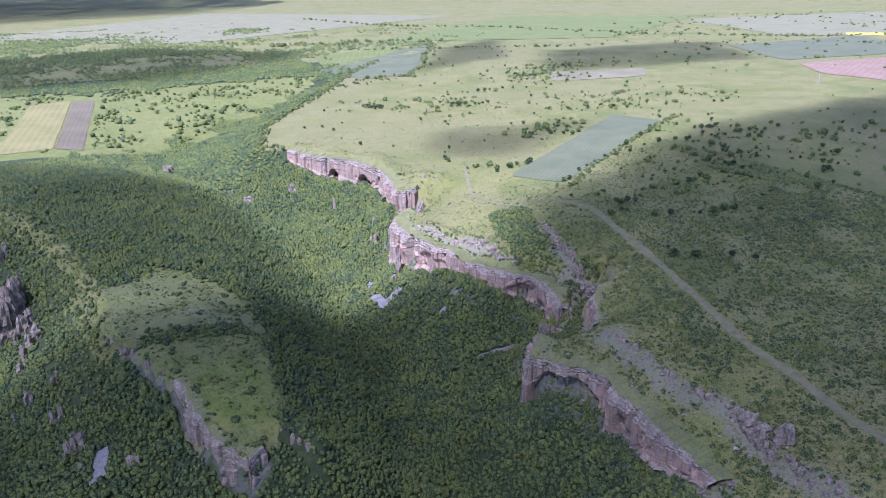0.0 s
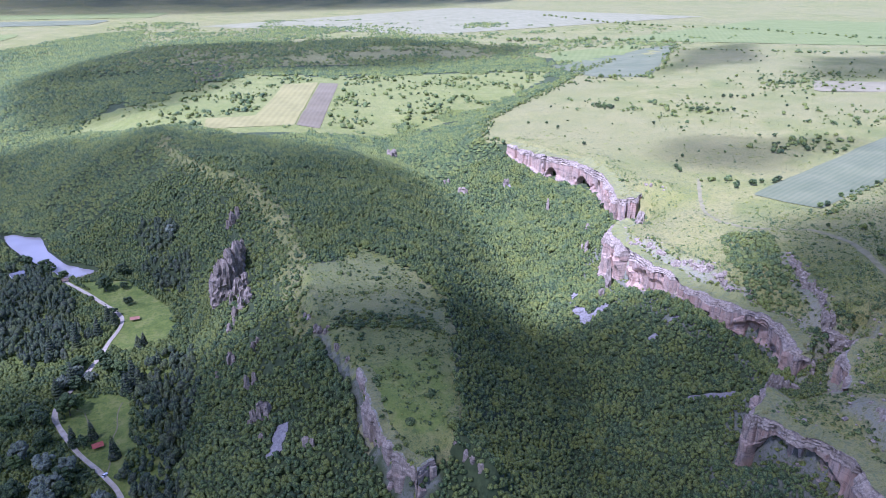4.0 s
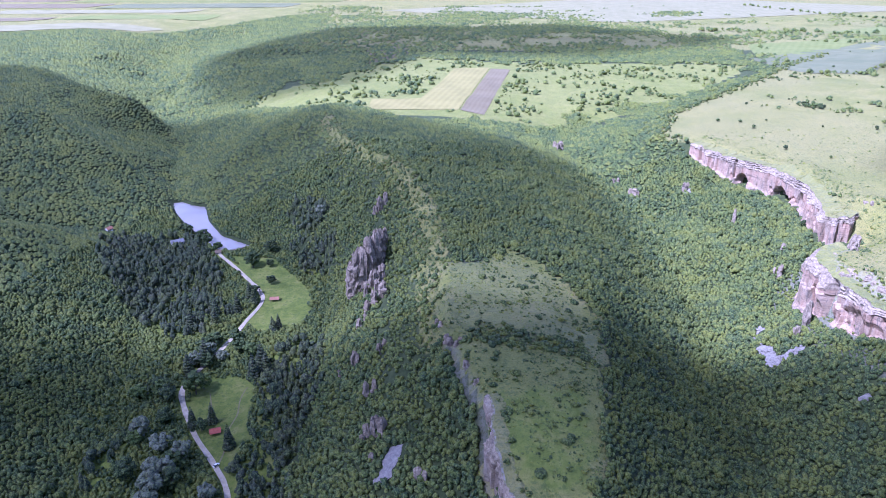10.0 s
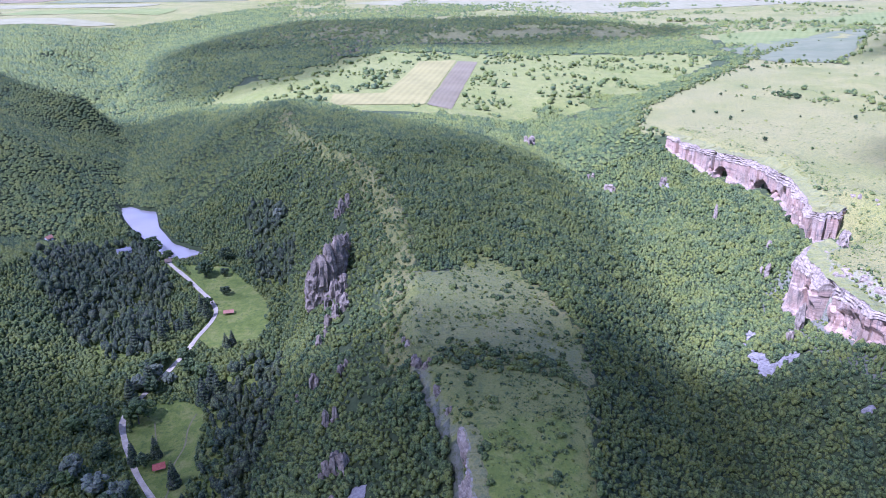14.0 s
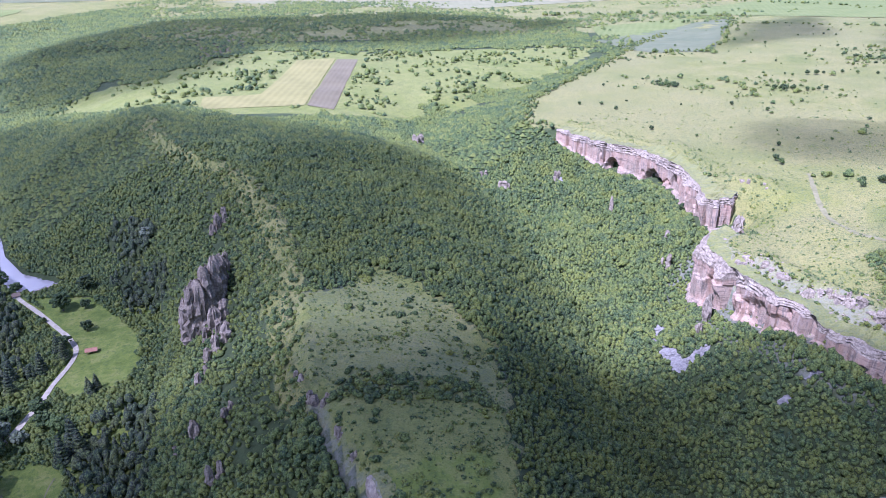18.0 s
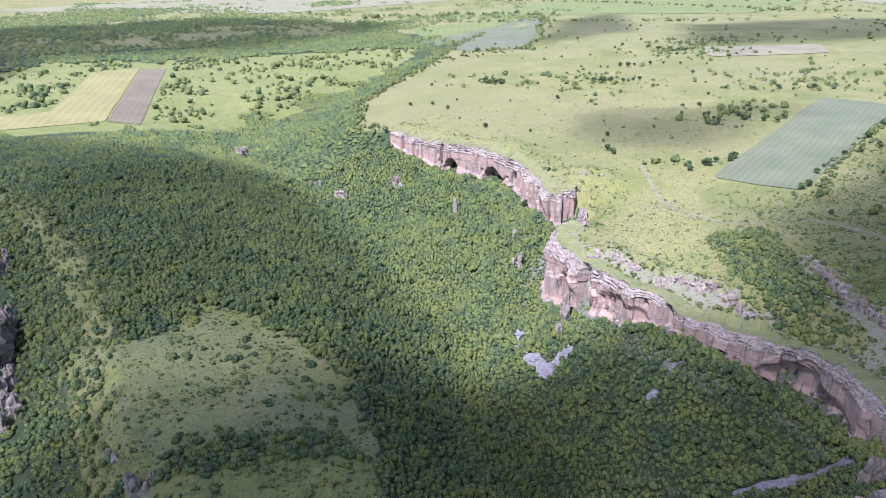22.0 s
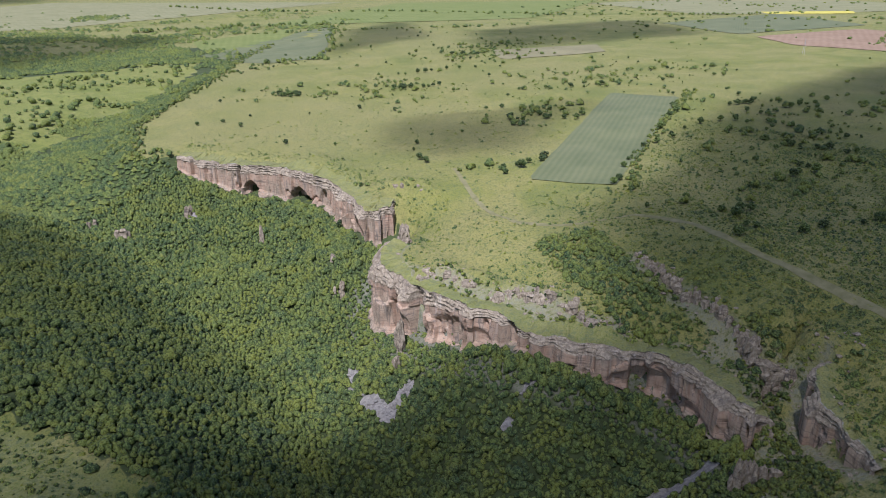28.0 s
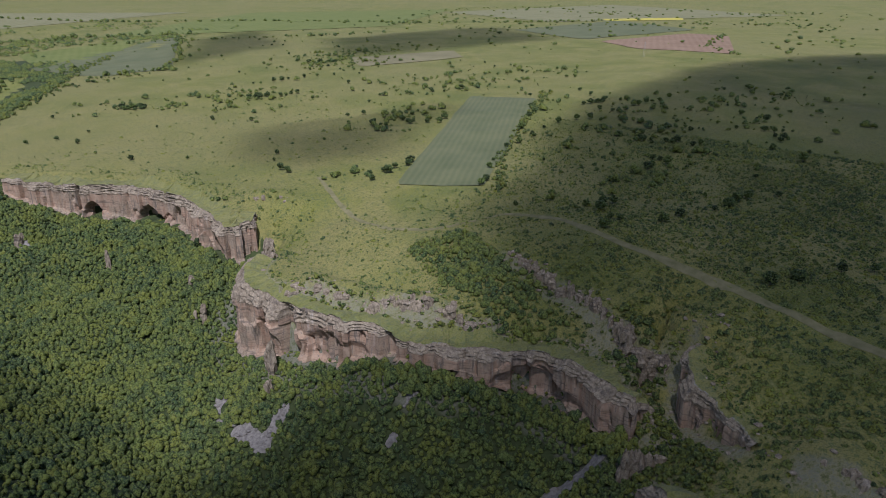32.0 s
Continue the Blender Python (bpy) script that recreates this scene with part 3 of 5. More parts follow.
def cliff(key, label, mat, hollows=(), piece=22.0, bulge=1.0, steps=()):
    """A rock wall along its plan line, in buttresses. hollows: (metres along, half width, depth, share of the height). steps: (from, to, metres proud)."""
    top = tagged(new("cliff"), label, "cliff", kind="structure")
    p = dense(CLIFFS[key], 1.0)
    for k in (0, 1):
        p[:, k] += [noise.noise((q[0] / 9, q[1] / 9, 5.5 + k * 20)) * 1.8 for q in p]
    n = side_normals(p, SIDE[key])
    sm = np.ones(9) / 9
    n = np.stack([np.convolve(np.pad(n[:, k], 4, mode="edge"), sm, "valid") for k in (0, 1)], 1)
    n /= np.hypot(*n.T)[:, None]
    back = SET_BACK[key][0]
    s = np.r_[0, np.cumsum(np.hypot(*np.diff(p[:, :2], axis=0).T))]
    zt, zb = p[:, 2].copy(), p[:, 3].copy()
    if back < 8:   # low ledges are broken and uneven
        wear = np.array([noise.fractal((q[0] / 11, q[1] / 11, 6.1), 0.9, 2.1, 3) for q in p])
        zt = height(p[:, 0] - n[:, 0] * (back + 1), p[:, 1] - n[:, 1] * (back + 1)) + 0.2 + np.clip(wear, -1, 0.35) * 1.6
        zb = np.minimum(height(p[:, 0] + n[:, 0] * 2, p[:, 1] + n[:, 1] * 2), zt - 0.3)
    else:
        zt += np.array([noise.fractal((q[0] / 8, q[1] / 8, 2.2), 0.9, 2.1, 3) for q in p]) * 1.2
        zt += np.array([noise.cell((math.floor(q / 9.5 + 0.6 * noise.noise((q / 30, 1.5, 0.5))) + 0.5, 3.5, 0.5)) - 0.6 for q in s]) * 1.0
    rows, fresh = [], []
    for o, dz in ((back + 5, -0.8), (back + 2, 0.25), (back * 0.6, 0.4), (4.2, 0.2)):
        x, y = p[:, 0] - n[:, 0] * o, p[:, 1] - n[:, 1] * o
        z = np.maximum(height(x, y), 0) if o > back else zt.copy()
        rough = np.array([noise.fractal((a / 4, b / 4, 1.7), 1, 2, 3) for a, b in zip(x, y)])
        rows.append(np.c_[x, y, z + dz + rough * 0.6])
        fresh.append(np.zeros(len(p)))
    levels = 34
    for r in range(levels + 1):
        v = r / levels
        z = zt + (zb - 3.0 - zt) * v
        out, raw = np.zeros(len(p)), np.zeros(len(p))
        for i in range(len(p)):
            x, y, zz = p[i, 0], p[i, 1], z[i]
            flute = noise.fractal((x / 7.5, y / 7.5, zz / 90), 0.9, 2.1, 3) * 0.7
            mass = noise.noise((x / 16, y / 16, zz / 60 + 3)) * 2.4
            o = (flute * (0.35 + 0.65 * v) + (blocky(s[i], zz, 8.5, 60, 3.5) - 0.5) * 2.4 * min(1, v * 5)) * bulge + mass * bulge * min(1, v * 3)
            edge = 0.24 + 0.20 * noise.noise((s[i] / 22, 4.4, 0.5))
            o -= 3.6 * bulge * math.ceil(max(0.0, 1 - v / edge) * 3 - 0.15 + 0.7 * noise.noise((s[i] / 9, 6.6, 0.5))) / 3 + (0.5 if r == 0 else 0)
            inn = step01(edge, edge + 0.05, v) * (1 - step01(0.85, 1.0, v))
            bed = (zz * 0.62 + 0.5 * noise.noise((s[i] / 18, zz / 9, 7.7))) % 1.0
            o += ((0.30 if bed > 0.34 else -0.30) * (0.5 + noise.noise((s[i] / 12, zz / 4, 2.7))) * (1 - inn) + (blocky(s[i], zz, 3.6, 1.6, 1.5) - 0.5) * 0.5 * (1 - inn)) * bulge
            o += noise.fractal((x / 2.4, y / 2.4, zz / 30), 0.8, 2.2, 3) * 0.3 * bulge
            for a0, a1, proud in steps:
                o += proud * step01(a0 - 0.8, a0 + 0.8, s[i]) * (1 - step01(a1 - 0.8, a1 + 0.8, s[i])) * min(1, v * 6)
            o -= 0.5 * bulge * inn
            o += (2.4 if back > 9 else 0.6) * bulge * step01(0.86, 1.0, v)
            raw[i] = inn
            for at, half, depth, share in hollows:
                k = abs(s[i] - at) / half
                arch = 1 - share * math.sqrt(max(0, 1 - k * k))
                if k < 1 and v > arch:
                    o -= depth * min(1, (v - arch) * 6) * math.sqrt(1 - k * k)
                    raw[i] = max(raw[i], 0.9)
            crack = noise.noise((x / 6.5 + 31, y / 6.5, zz / 60))
            o -= max(0.0, 0.05 - abs(crack)) * 50 * bulge * min(1, v * 4)
            out[i] = o
        rows.append(np.c_[p[:, 0] + n[:, 0] * out, p[:, 1] + n[:, 1] * out, z])
        fresh.append(raw)
    grid, fresh = np.stack(rows, 0), np.stack(fresh, 0)
    count = max(1, int(s[-1] / piece))
    cuts = np.linspace(0, len(p) - 1, count + 1).astype(int)
    for a, b in zip(cuts, cuts[1:]):
        g = grid[:, a:b + 1]
        f = grid_faces(g.shape[0], g.shape[1])
        if SIDE[key] < 0:
            f = f[:, ::-1]
        me = mesh_of("rock_face", g.reshape(-1, 3), f, [mat, GROUND, TOP], False)
        rank = f.max(1) // g.shape[1]
        me.polygons.foreach_set("material_index", np.where(rank < 4, 1, np.where(rank < 5, 2, 0)).astype(np.int32))
        at = me.attributes.new("fresh", "FLOAT", "POINT")
        at.data.foreach_set("value", fresh[:, a:b + 1].ravel().astype(np.float32))
        brow = me.color_attributes.new("zone", "FLOAT_COLOR", "POINT")
        brow.data.foreach_set("color", np.tile(np.array((0.28, 0.25, 0.14, 1.0), np.float32), len(me.vertices)))
        child("rock_face", me, top)
    return top


def pillar(seed, wide, tall, tip=0.62, lumps=0.36):
    """A weathered limestone column, split and bedded."""
    rows, around = 14, 18
    v = []
    for i in range(rows):
        k = i / (rows - 1)
        w = wide * (1 - (1 - tip) * k ** 2.4) * (1.0 if i < rows - 1 else 0.55)
        for j in range(around):
            a = j * math.tau / around
            c, s = math.cos(a), math.sin(a)
            q = w * (1 + lumps * noise.fractal((c * 1.3, s * 1.3 + seed * 9.1, k * 1.1), 0.8, 2.2, 4) - 2.2 * max(0, 0.12 - abs(noise.noise((c * 2 + seed, s * 2, k * 0.5)))))
            q *= 1 + 0.28 * (noise.cell((math.floor(j / 2.5) + seed * 3.3, math.floor(k * tall / 3.0) + 0.5, seed)) - 0.5)
            v.append((q * c, q * s, k * tall * (1 + 0.16 * noise.noise((c * 1.7, s * 1.7, seed)))))
    v.append((0, 0, tall * 1.02))
    f = [(i * around + j, i * around + (j + 1) % around, (i + 1) * around + (j + 1) % around) for i in range(rows - 1) for j in range(around)]
    f += [(i * around + j, (i + 1) * around + (j + 1) % around, (i + 1) * around + j) for i in range(rows - 1) for j in range(around)]
    f += [((rows - 1) * around + j, (rows - 1) * around + (j + 1) % around, rows * around) for j in range(around)]
    return np.array(v), np.array(f)


def rock_ledge(key, label, mat, seed, step=2.8, gap=-0.12, wide=(1.3, 2.6)):
    """A low broken scarp: blocks of rock, shoulder to shoulder."""
    top = tagged(new("rock_ledge"), label, "rock ledge", kind="structure")
    p = dense(CLIFFS[key], step)
    n = side_normals(p, SIDE[key])
    r = np.random.RandomState(seed)
    for i in range(len(p)):
        if r.uniform() < 0.12 or noise.noise((p[i, 0] / 13, p[i, 1] / 13, seed)) < gap:
            continue
        for rank in (0, 1):
            off = -3.5 - 2.2 * rank + r.normal(0, 0.8)
            x, y = p[i, 0] + n[i, 0] * off + r.normal(0, 0.6), p[i, 1] + n[i, 1] * off + r.normal(0, 0.6)
            foot = float(height(p[i, 0] + n[i, 0], p[i, 1] + n[i, 1])[0])
            crown = float(height(p[i, 0] - n[i, 0] * 8, p[i, 1] - n[i, 1] * 8)[0]) + r.uniform(-0.8, 0.9)
            if crown - foot < 0.7:
                continue
            tall = (crown - foot) * r.uniform(0.55, 0.95) + 2.0
            w = r.uniform(*wide)
            v, f = pillar(seed * 5 + i * 1.3 + rank * 50, w, tall, r.uniform(0.6, 0.85))
            ob = child("rock_block", mesh_of("rock_block", v, f, mat, False), top)
            ob.location = (x, y, foot - 2.0)
    return top


cliff("north", "long pinkish limestone cliff with a dark cave below the plateau rim", ROCK, [(77, 7, 9, 0.5), (127, 12, 9.5, 0.55), (155, 9, 4, 0.7), (232, 10, 4, 0.8)], steps=[(64, 68, -5), (0, 64, 1.5), (176, 200, 2.0), (242, 250, -3)])
cliff("tower", "tall layered pink and grey limestone cliff above the canyon", ROCK, [(64, 13, 4, 0.75), (106, 24, 3, 0.7), (211, 19, 6, 0.72)], steps=[(0, 76, 3.0), (76, 82, -4), (137, 143, -4.5), (143, 168, 0.5), (168, 194, 3.0), (238, 270, 1.5)])
cliff("near", "undercut limestone cliff with a broad arched hollow", ROCK, [(70, 26, 9, 0.72), (122, 7, 5, 0.7)], steps=[(36, 44, 2), (100, 105, -4), (105, 128, 2.5), (128, 132, -4), (132, 158, 2)])
cliff("spur_west", "grey weathered limestone edge along the grassy spur", ROCK_GREY, [(40, 2, 4, 0.9)], bulge=0.75, steps=[(14, 19, -3), (60, 65, -3)])
rock_ledge("spur_edge", "broken grey rocks along the spur's upper edge", ROCK_GREY, 9, 3.4, 0.0)
rock_ledge("spur_east", "short grey rock ledge at the spur's end", ROCK_GREY, 3, 2.4)
rock_ledge("scarp", "low whitish rock ledge across the pasture", ROCK_GREY, 4, 2.2, -0.5, (1.6, 3.0))
cliff("gully_south", "grey rock wall with a small pinkish hollow above the gully", ROCK, [(20, 5, 6, 0.75)], piece=14, bulge=0.9)
rock_ledge("gully_north", "grey rock blocks above the gully", ROCK_GREY, 8, 2.4, -0.5, (2.4, 4.4))
rock_ledge("ledge", "broken grey rock ledge across the stony pasture", ROCK_GREY, 5)
rock_ledge("upper", "weathered grey rock steps above the tall cliff", ROCK_GREY, 6, 2.6, -0.3, (2.0, 4.0))
rock_ledge("rim_ledge", "small pale rock step beside the plateau rim", ROCK, 7)


# ---- draped sheets: roads, fields, scree, water ----
def ribbon(name, line, width, mat, label, lift=0.35, wobble=0.3):
    p = dense([(*q, 0) for q in line], 2.0)
    k = np.ones(9) / 9
    for c in (0, 1):
        p[4:-4, c] = np.convolve(p[:, c], k, "valid")
    n = side_normals(p, 1)
    w = width / 2 * (1 + wobble * np.array([noise.noise((a / 14, b / 14, 2)) for a, b, _ in p]))
    cols = []
    for e in (-1, -0.4, 0.4, 1):
        x, y = p[:, 0] + n[:, 0] * w * e, p[:, 1] + n[:, 1] * w * e
        cols.append(np.c_[x, y, height(x, y) + lift])
    g = np.stack(cols, 0)
    return tagged(new(name, mesh_of(name, g.reshape(-1, 3), grid_faces(*g.shape[:2])[:, ::-1], mat, True)), label, name.split("_")[-1], kind="structure")


def sheet(name, poly, mat, label, category, step=6.0, lift=0.35, level=None, ragged=0.0, kind="structure"):
    """A sheet over a plan outline, lying on the ground."""
    bm = bmesh.new()
    ring = dense([(*q, 0) for q in poly + poly[:1]], step)[:-1]
    if ragged:
        ring[:, 0] += [noise.noise((a / 6, b / 6, 4)) * ragged for a, b, _ in ring]
        ring[:, 1] += [noise.noise((a / 6, b / 6, 9)) * ragged for a, b, _ in ring]
    bm.faces.new([bm.verts.new((a, b, 0)) for a, b, _ in ring])
    lo, hi = ring.min(0), ring.max(0)
    if level is None:
        for axis in (0, 1):
            for c in np.arange(lo[axis] + step, hi[axis], step):
                no = (1, 0, 0) if axis == 0 else (0, 1, 0)
                bmesh.ops.bisect_plane(bm, geom=bm.verts[:] + bm.edges[:] + bm.faces[:], plane_co=(c, c, 0), plane_no=no)
    bmesh.ops.triangulate(bm, faces=bm.faces[:])
    co = np.array([v.co for v in bm.verts])
    z = height(co[:, 0], co[:, 1]) + lift if level is None else np.full(len(co), level)
    for v, h in zip(bm.verts, z):
        v.co.z = h
    bmesh.ops.recalc_face_normals(bm, faces=bm.faces[:])
    if sum(f.normal.z for f in bm.faces) < 0:
        bmesh.ops.reverse_faces(bm, faces=bm.faces[:])
    me = bpy.data.meshes.new(name)
    bm.to_mesh(me)
    bm.free()
    me.materials.append(mat)
    return tagged(new(name, me), label, category, kind=kind)


def water_material():
    m, t, b = nodes_of("pond_water")
    finish(t, b, ramp(t, noise_of(t, 60, 3), [(0.3, (0.26, 0.24, 0.22)), (0.7, (0.33, 0.31, 0.29))]), 0.05, noise_of(t, 2.5, 3), 0.006, 1.0)
    return m


sheet("water", LAKE, water_material(), "still brownish pond reflecting the sky", "pond", level=4.0)
ribbon("gravel_road", VALLEY_ROAD, 3.4, GRAVEL, "pale gravel road along the valley meadows", 0.45)
PLATEAU_ROAD = [(398, 383), (402, 362), (398, 335), (384, 300), (366, 255), (350, 212), (326, 160), (311, 128), (300, 90), (288, 40), (280, -40)]
ribbon("dirt_road", PLATEAU_ROAD, 5.0, TRACK, "worn dirt track over the pasture", 0.18, 0.6)
ribbon("grass_track", [(402, 545), (376, 502), (356, 462), (350, 432), (362, 405), (398, 383)], 3.5, TRACK, "faint grassy track over the plateau", 0.15, 0.8)

WHEAT = crop_material("wheat", (0.185, 0.170, 0.050), (0.262, 0.235, 0.075), 12, 9)
FALLOW = crop_material("fallow", (0.130, 0.108, 0.054), (0.180, 0.152, 0.082), 12, 6)
GREEN = crop_material("green_crop", (0.100, 0.118, 0.052), (0.160, 0.165, 0.078), 65, 5)
LUSH = crop_material("lush_crop", (0.125, 0.155, 0.034), (0.180, 0.195, 0.055), 30, 14)
PALE = crop_material("pale_crop", (0.175, 0.172, 0.075), (0.245, 0.232, 0.115), 40, 20)
REDSOIL = crop_material("ploughed_soil", (0.22, 0.145, 0.085), (0.29, 0.20, 0.125), 70, 12)
sheet("field", [(-29, 993), (22, 1264), (86, 1284), (22, 923), (-94, 912), (-97, 980)], WHEAT, "ripening yellow grain field among bushes", "field", 12, 0.5)
sheet("field", [(87, 1271), (120, 1259), (55, 913), (24, 923)], FALLOW, "narrow grey fallow strip beside the grain", "field", 12, 0.5)
sheet("field", [(446, 428), (419, 485), (699, 607), (704, 528)], GREEN, "dull green sown field on the plateau", "field", 10, 0.5)
sheet("field", [(-157, 1518), (-80, 1538), (-63, 1432), (-133, 1330)], FALLOW, "small pale field in the woods", "field", 25, 0.6)
sheet("field", [(621, 1442), (664, 1579), (970, 1635), (698, 1387)], LUSH, "fresh green field strip on the plain", "field", 25, 0.6)
sheet("field", [(609, 1175), (586, 1380), (790, 1500), (1010, 1580), (760, 1240), (678, 1129)], GREEN, "large flat green field on the plain", "field", 30, 0.6)
sheet("field", [(1379, 755), (1720, 690), (1700, 600), (1290, 480), (1280, 653)], REDSOIL, "reddish ploughed field far off", "field", 30, 0.7)
sheet("field", [(1565, 1064), (2166, 1046), (1854, 720), (1400, 800)], GREEN, "dark green field far off", "field", 40, 0.7)
sheet("field", [(900, 1750), (1800, 2300), (2500, 1900), (1500, 1400)], LUSH, "wide pale green field on the far plain", "field", 60, 0.8)
sheet("field", [(2300, 1800), (3400, 1600), (2900, 700), (1950, 1150)], PALE, "pale crop field on the far plain", "field", 60, 0.8)
sheet("field", [(-200, 2500), (900, 3300), (1700, 2500), (500, 2050)], PALE, "pale broad field on the far plain", "field", 60, 0.8)
sheet("field", [(-1900, 1560), (-1420, 1610), (-1050, 1770), (-790, 1895), (-735, 1975), (-950, 1985), (-1300, 1860), (-1900, 1760)], PALE, "bright pale field beyond the wooded hills", "field", 40, 1.2)
for k, (x0, x1, y0, y1) in enumerate(((-2300, -1150, 1990, 2120), (-1100, -700, 2080, 2230), (-2500, -1500, 2220, 2420), (-1450, -820, 2300, 2460), (-2600, -1250, 2520, 2760), (-1200, -560, 2560, 2800), (-2700, -1500, 2860, 3150), (-1450, -400, 2900, 3200))):
    sheet("field", [(x0, y0), (x1, y0 + 60), (x1 + 40, y1 + 50), (x0, y1)], (FALLOW, LUSH, GREEN, PALE, FALLOW, GREEN)[k % 6], "flat field on the hazy plain beyond the hills", "field", 80, 1.0)
YELLOW = crop_material("rape_crop", (0.42, 0.36, 0.05), (0.52, 0.45, 0.09), 20, 12)
STRAW = crop_material("straw_field", (0.16, 0.145, 0.07), (0.235, 0.21, 0.105), -35, 14)
sheet("field", [(2210, 1120), (2460, 950), (2330, 900), (2120, 1060)], YELLOW, "bright yellow crop strip far off", "field", 40, 0.9)
sheet("field", [(905, 980), (1090, 905), (1010, 830), (830, 890)], STRAW, "striped straw-coloured field among bushes", "field", 25, 0.7)
for poly, label in zip(SCREES, ("pale grey scree below the tall cliff", "narrow pale scree arm below the tall cliff", "small pale scree patch", "small pale scree patch in the scrub", "grey scree chute in the wood", "dry stony creek bed in the gully", "pale bare rock slide on the canyon side")):
    sheet("creek_bed" if "creek" in label else "scree", poly, SCREE, label, "creek bed" if "creek" in label else "scree", 1.3, 0.4, ragged=2.2)


# ---- woods ----
def blob(seed, flat=0.8, cuts=0):
    """A small leafy crown: an uneven low ball, 20 faces, or 80."""
    r = np.random.RandomState(seed)
    bm = bmesh.new()
    bmesh.ops.create_icosphere(bm, subdivisions=1 + cuts, radius=1.0)
    v = np.array([q.co for q in bm.verts])
    f = np.array([[q.index for q in p.verts] for p in bm.faces])
    bm.free()
    v *= (1 + r.uniform(-0.38, 0.34, len(v)))[:, None]
    v[:, 2] *= flat
    if not cuts:   # nobody sees a crown from below
        f = f[v[f][:, :, 2].mean(1) > -0.55 * flat]
    return v, f


def cone(seed):
    """A conifer crown: drooping tiers of branches."""
    r = np.random.RandomState(seed)
    v, f = [], []
    for lo, hi, rad in ((-0.95, 0.25, 0.66), (-0.35, 0.6, 0.60), (0.2, 0.95, 0.42)):
        b = len(v)
        v.append((0, 0, hi))
        for k in range(7):
            a, q = k * math.tau / 7 + r.uniform(-0.2, 0.2), rad * r.uniform(0.75, 1.2)
            v.append((q * math.cos(a), q * math.sin(a), lo + r.uniform(-0.08, 0.08)))
        f += [(b, b + 1 + k, b + 1 + (k + 1) % 7) for k in range(7)]
    return np.array(v), np.array(f)


def scatter(name, shapes, x, y, radius, tall, sink, mat, label, category, seed, lean=0.0):
    """One mesh with a crown at each place; each crown turned and sized by its own luck."""
    r = np.random.RandomState(seed)
    z, a = height(x, y), r.uniform(0, math.tau, len(x))
    pick = r.randint(0, len(shapes), len(x))
    verts, faces, base = [], [], 0
    for k, (v, f) in enumerate(shapes):
        m = pick == k
        c, s = np.cos(a[m])[:, None], np.sin(a[m])[:, None]
        X = (v[None, :, 0] * c - v[None, :, 1] * s) * radius[m][:, None] + x[m][:, None]
        Y = (v[None, :, 0] * s + v[None, :, 1] * c) * radius[m][:, None] + y[m][:, None]
        Z = (v[None, :, 2] + sink) * tall[m][:, None] + z[m][:, None]
        verts.append(np.stack([X, Y, Z], -1).reshape(-1, 3))
        faces.append((f[None] + (np.arange(m.sum()) * len(v))[:, None, None] + base).reshape(-1, 3))
        base += m.sum() * len(v)
    me = mesh_of(name, np.concatenate(verts), np.concatenate(faces), mat, mat not in (ROCK_GREY, SCREE))
    return tagged(new(name, me), label, category, kind="stuff")


BLOBS = [blob(k, 0.85) for k in range(8)]
BLOBS0 = []
for k in range(8):
    v0, f0 = blob(40 + k, 0.85)
    BLOBS0.append((v0, f0))


SPUR_NEAR = [(-30, 180), (-30, 500), (140, 500), (140, 180)]


def tuft(seed):
    r = np.random.RandomState(seed)
    v = [(math.cos(k * 1.2566) * r.uniform(0.6, 1.2), math.sin(k * 1.2566) * r.uniform(0.6, 1.2), r.uniform(-0.6, -0.3)) for k in range(5)] + [(r.uniform(-0.3, 0.3), r.uniform(-0.3, 0.3), r.uniform(0.6, 1.0))]
    return np.array(v), np.array([(k, (k + 1) % 5, 5) for k in range(5)])


TUFTS = [tuft(k) for k in range(10)]


def dome(seed):
    """A far crown: a low uneven dome of seven faces."""
    r = np.random.RandomState(seed)
    v = [(math.cos(k * 0.8976) * r.uniform(0.75, 1.15), math.sin(k * 0.8976) * r.uniform(0.75, 1.15), r.uniform(-0.55, -0.15)) for k in range(7)] + [(r.uniform(-0.25, 0.25), r.uniform(-0.25, 0.25), r.uniform(0.6, 0.95))]
    return np.array(v), np.array([(k, (k + 1) % 7, 7) for k in range(7)])


DOMES = [dome(k) for k in range(12)]


def open_ground(x, y):
    return in_poly(x, y, RIM) | (wobbled(x, y, SPUR_TOP) & in_poly(x, y, SPUR_NEAR)) | wobbled(x, y, SAVANNA, 60, 70) | bare(x, y)


def pine_ground(x, y):
    r = np.zeros(np.shape(x), bool)
    for q in PINES:
        r |= wobbled(x, y, q, 24, 34)
    return r & ~bare(x, y)


def crown_cluster(seed, lumps=3):
    """A crown of a few leafy lumps."""
    r = np.random.RandomState(seed)
    vs, fs, n = [], [], 0
    for k in range(lumps):
        v, f = blob(seed * 7 + k, 0.85)
        q = r.uniform(0.55, 0.8)
        a = r.uniform(0, math.tau)
        d = 0.0 if k == 0 else r.uniform(0.4, 0.65)
        vs.append(v * q + (d * math.cos(a), d * math.sin(a), (0.25 if k == 0 else r.uniform(-0.25, 0.1))))
        fs.append(f + n)
        n += len(v)
    return np.concatenate(vs), np.concatenate(fs)


LUMPS = [crown_cluster(k) for k in range(8)]


def thin_crest(x, y, r):
    """Along the spur's crest and on its dry upper side the wood is open."""
    d = near_line(x, y, CREST, 9)
    e = near_line(x, y, [(a - 22, b) for a, b in CREST], 20)
    u = r.uniform(0, 1, len(x))
    return (d & (u < 0.8)) | (e & ~d & (u < 0.5))


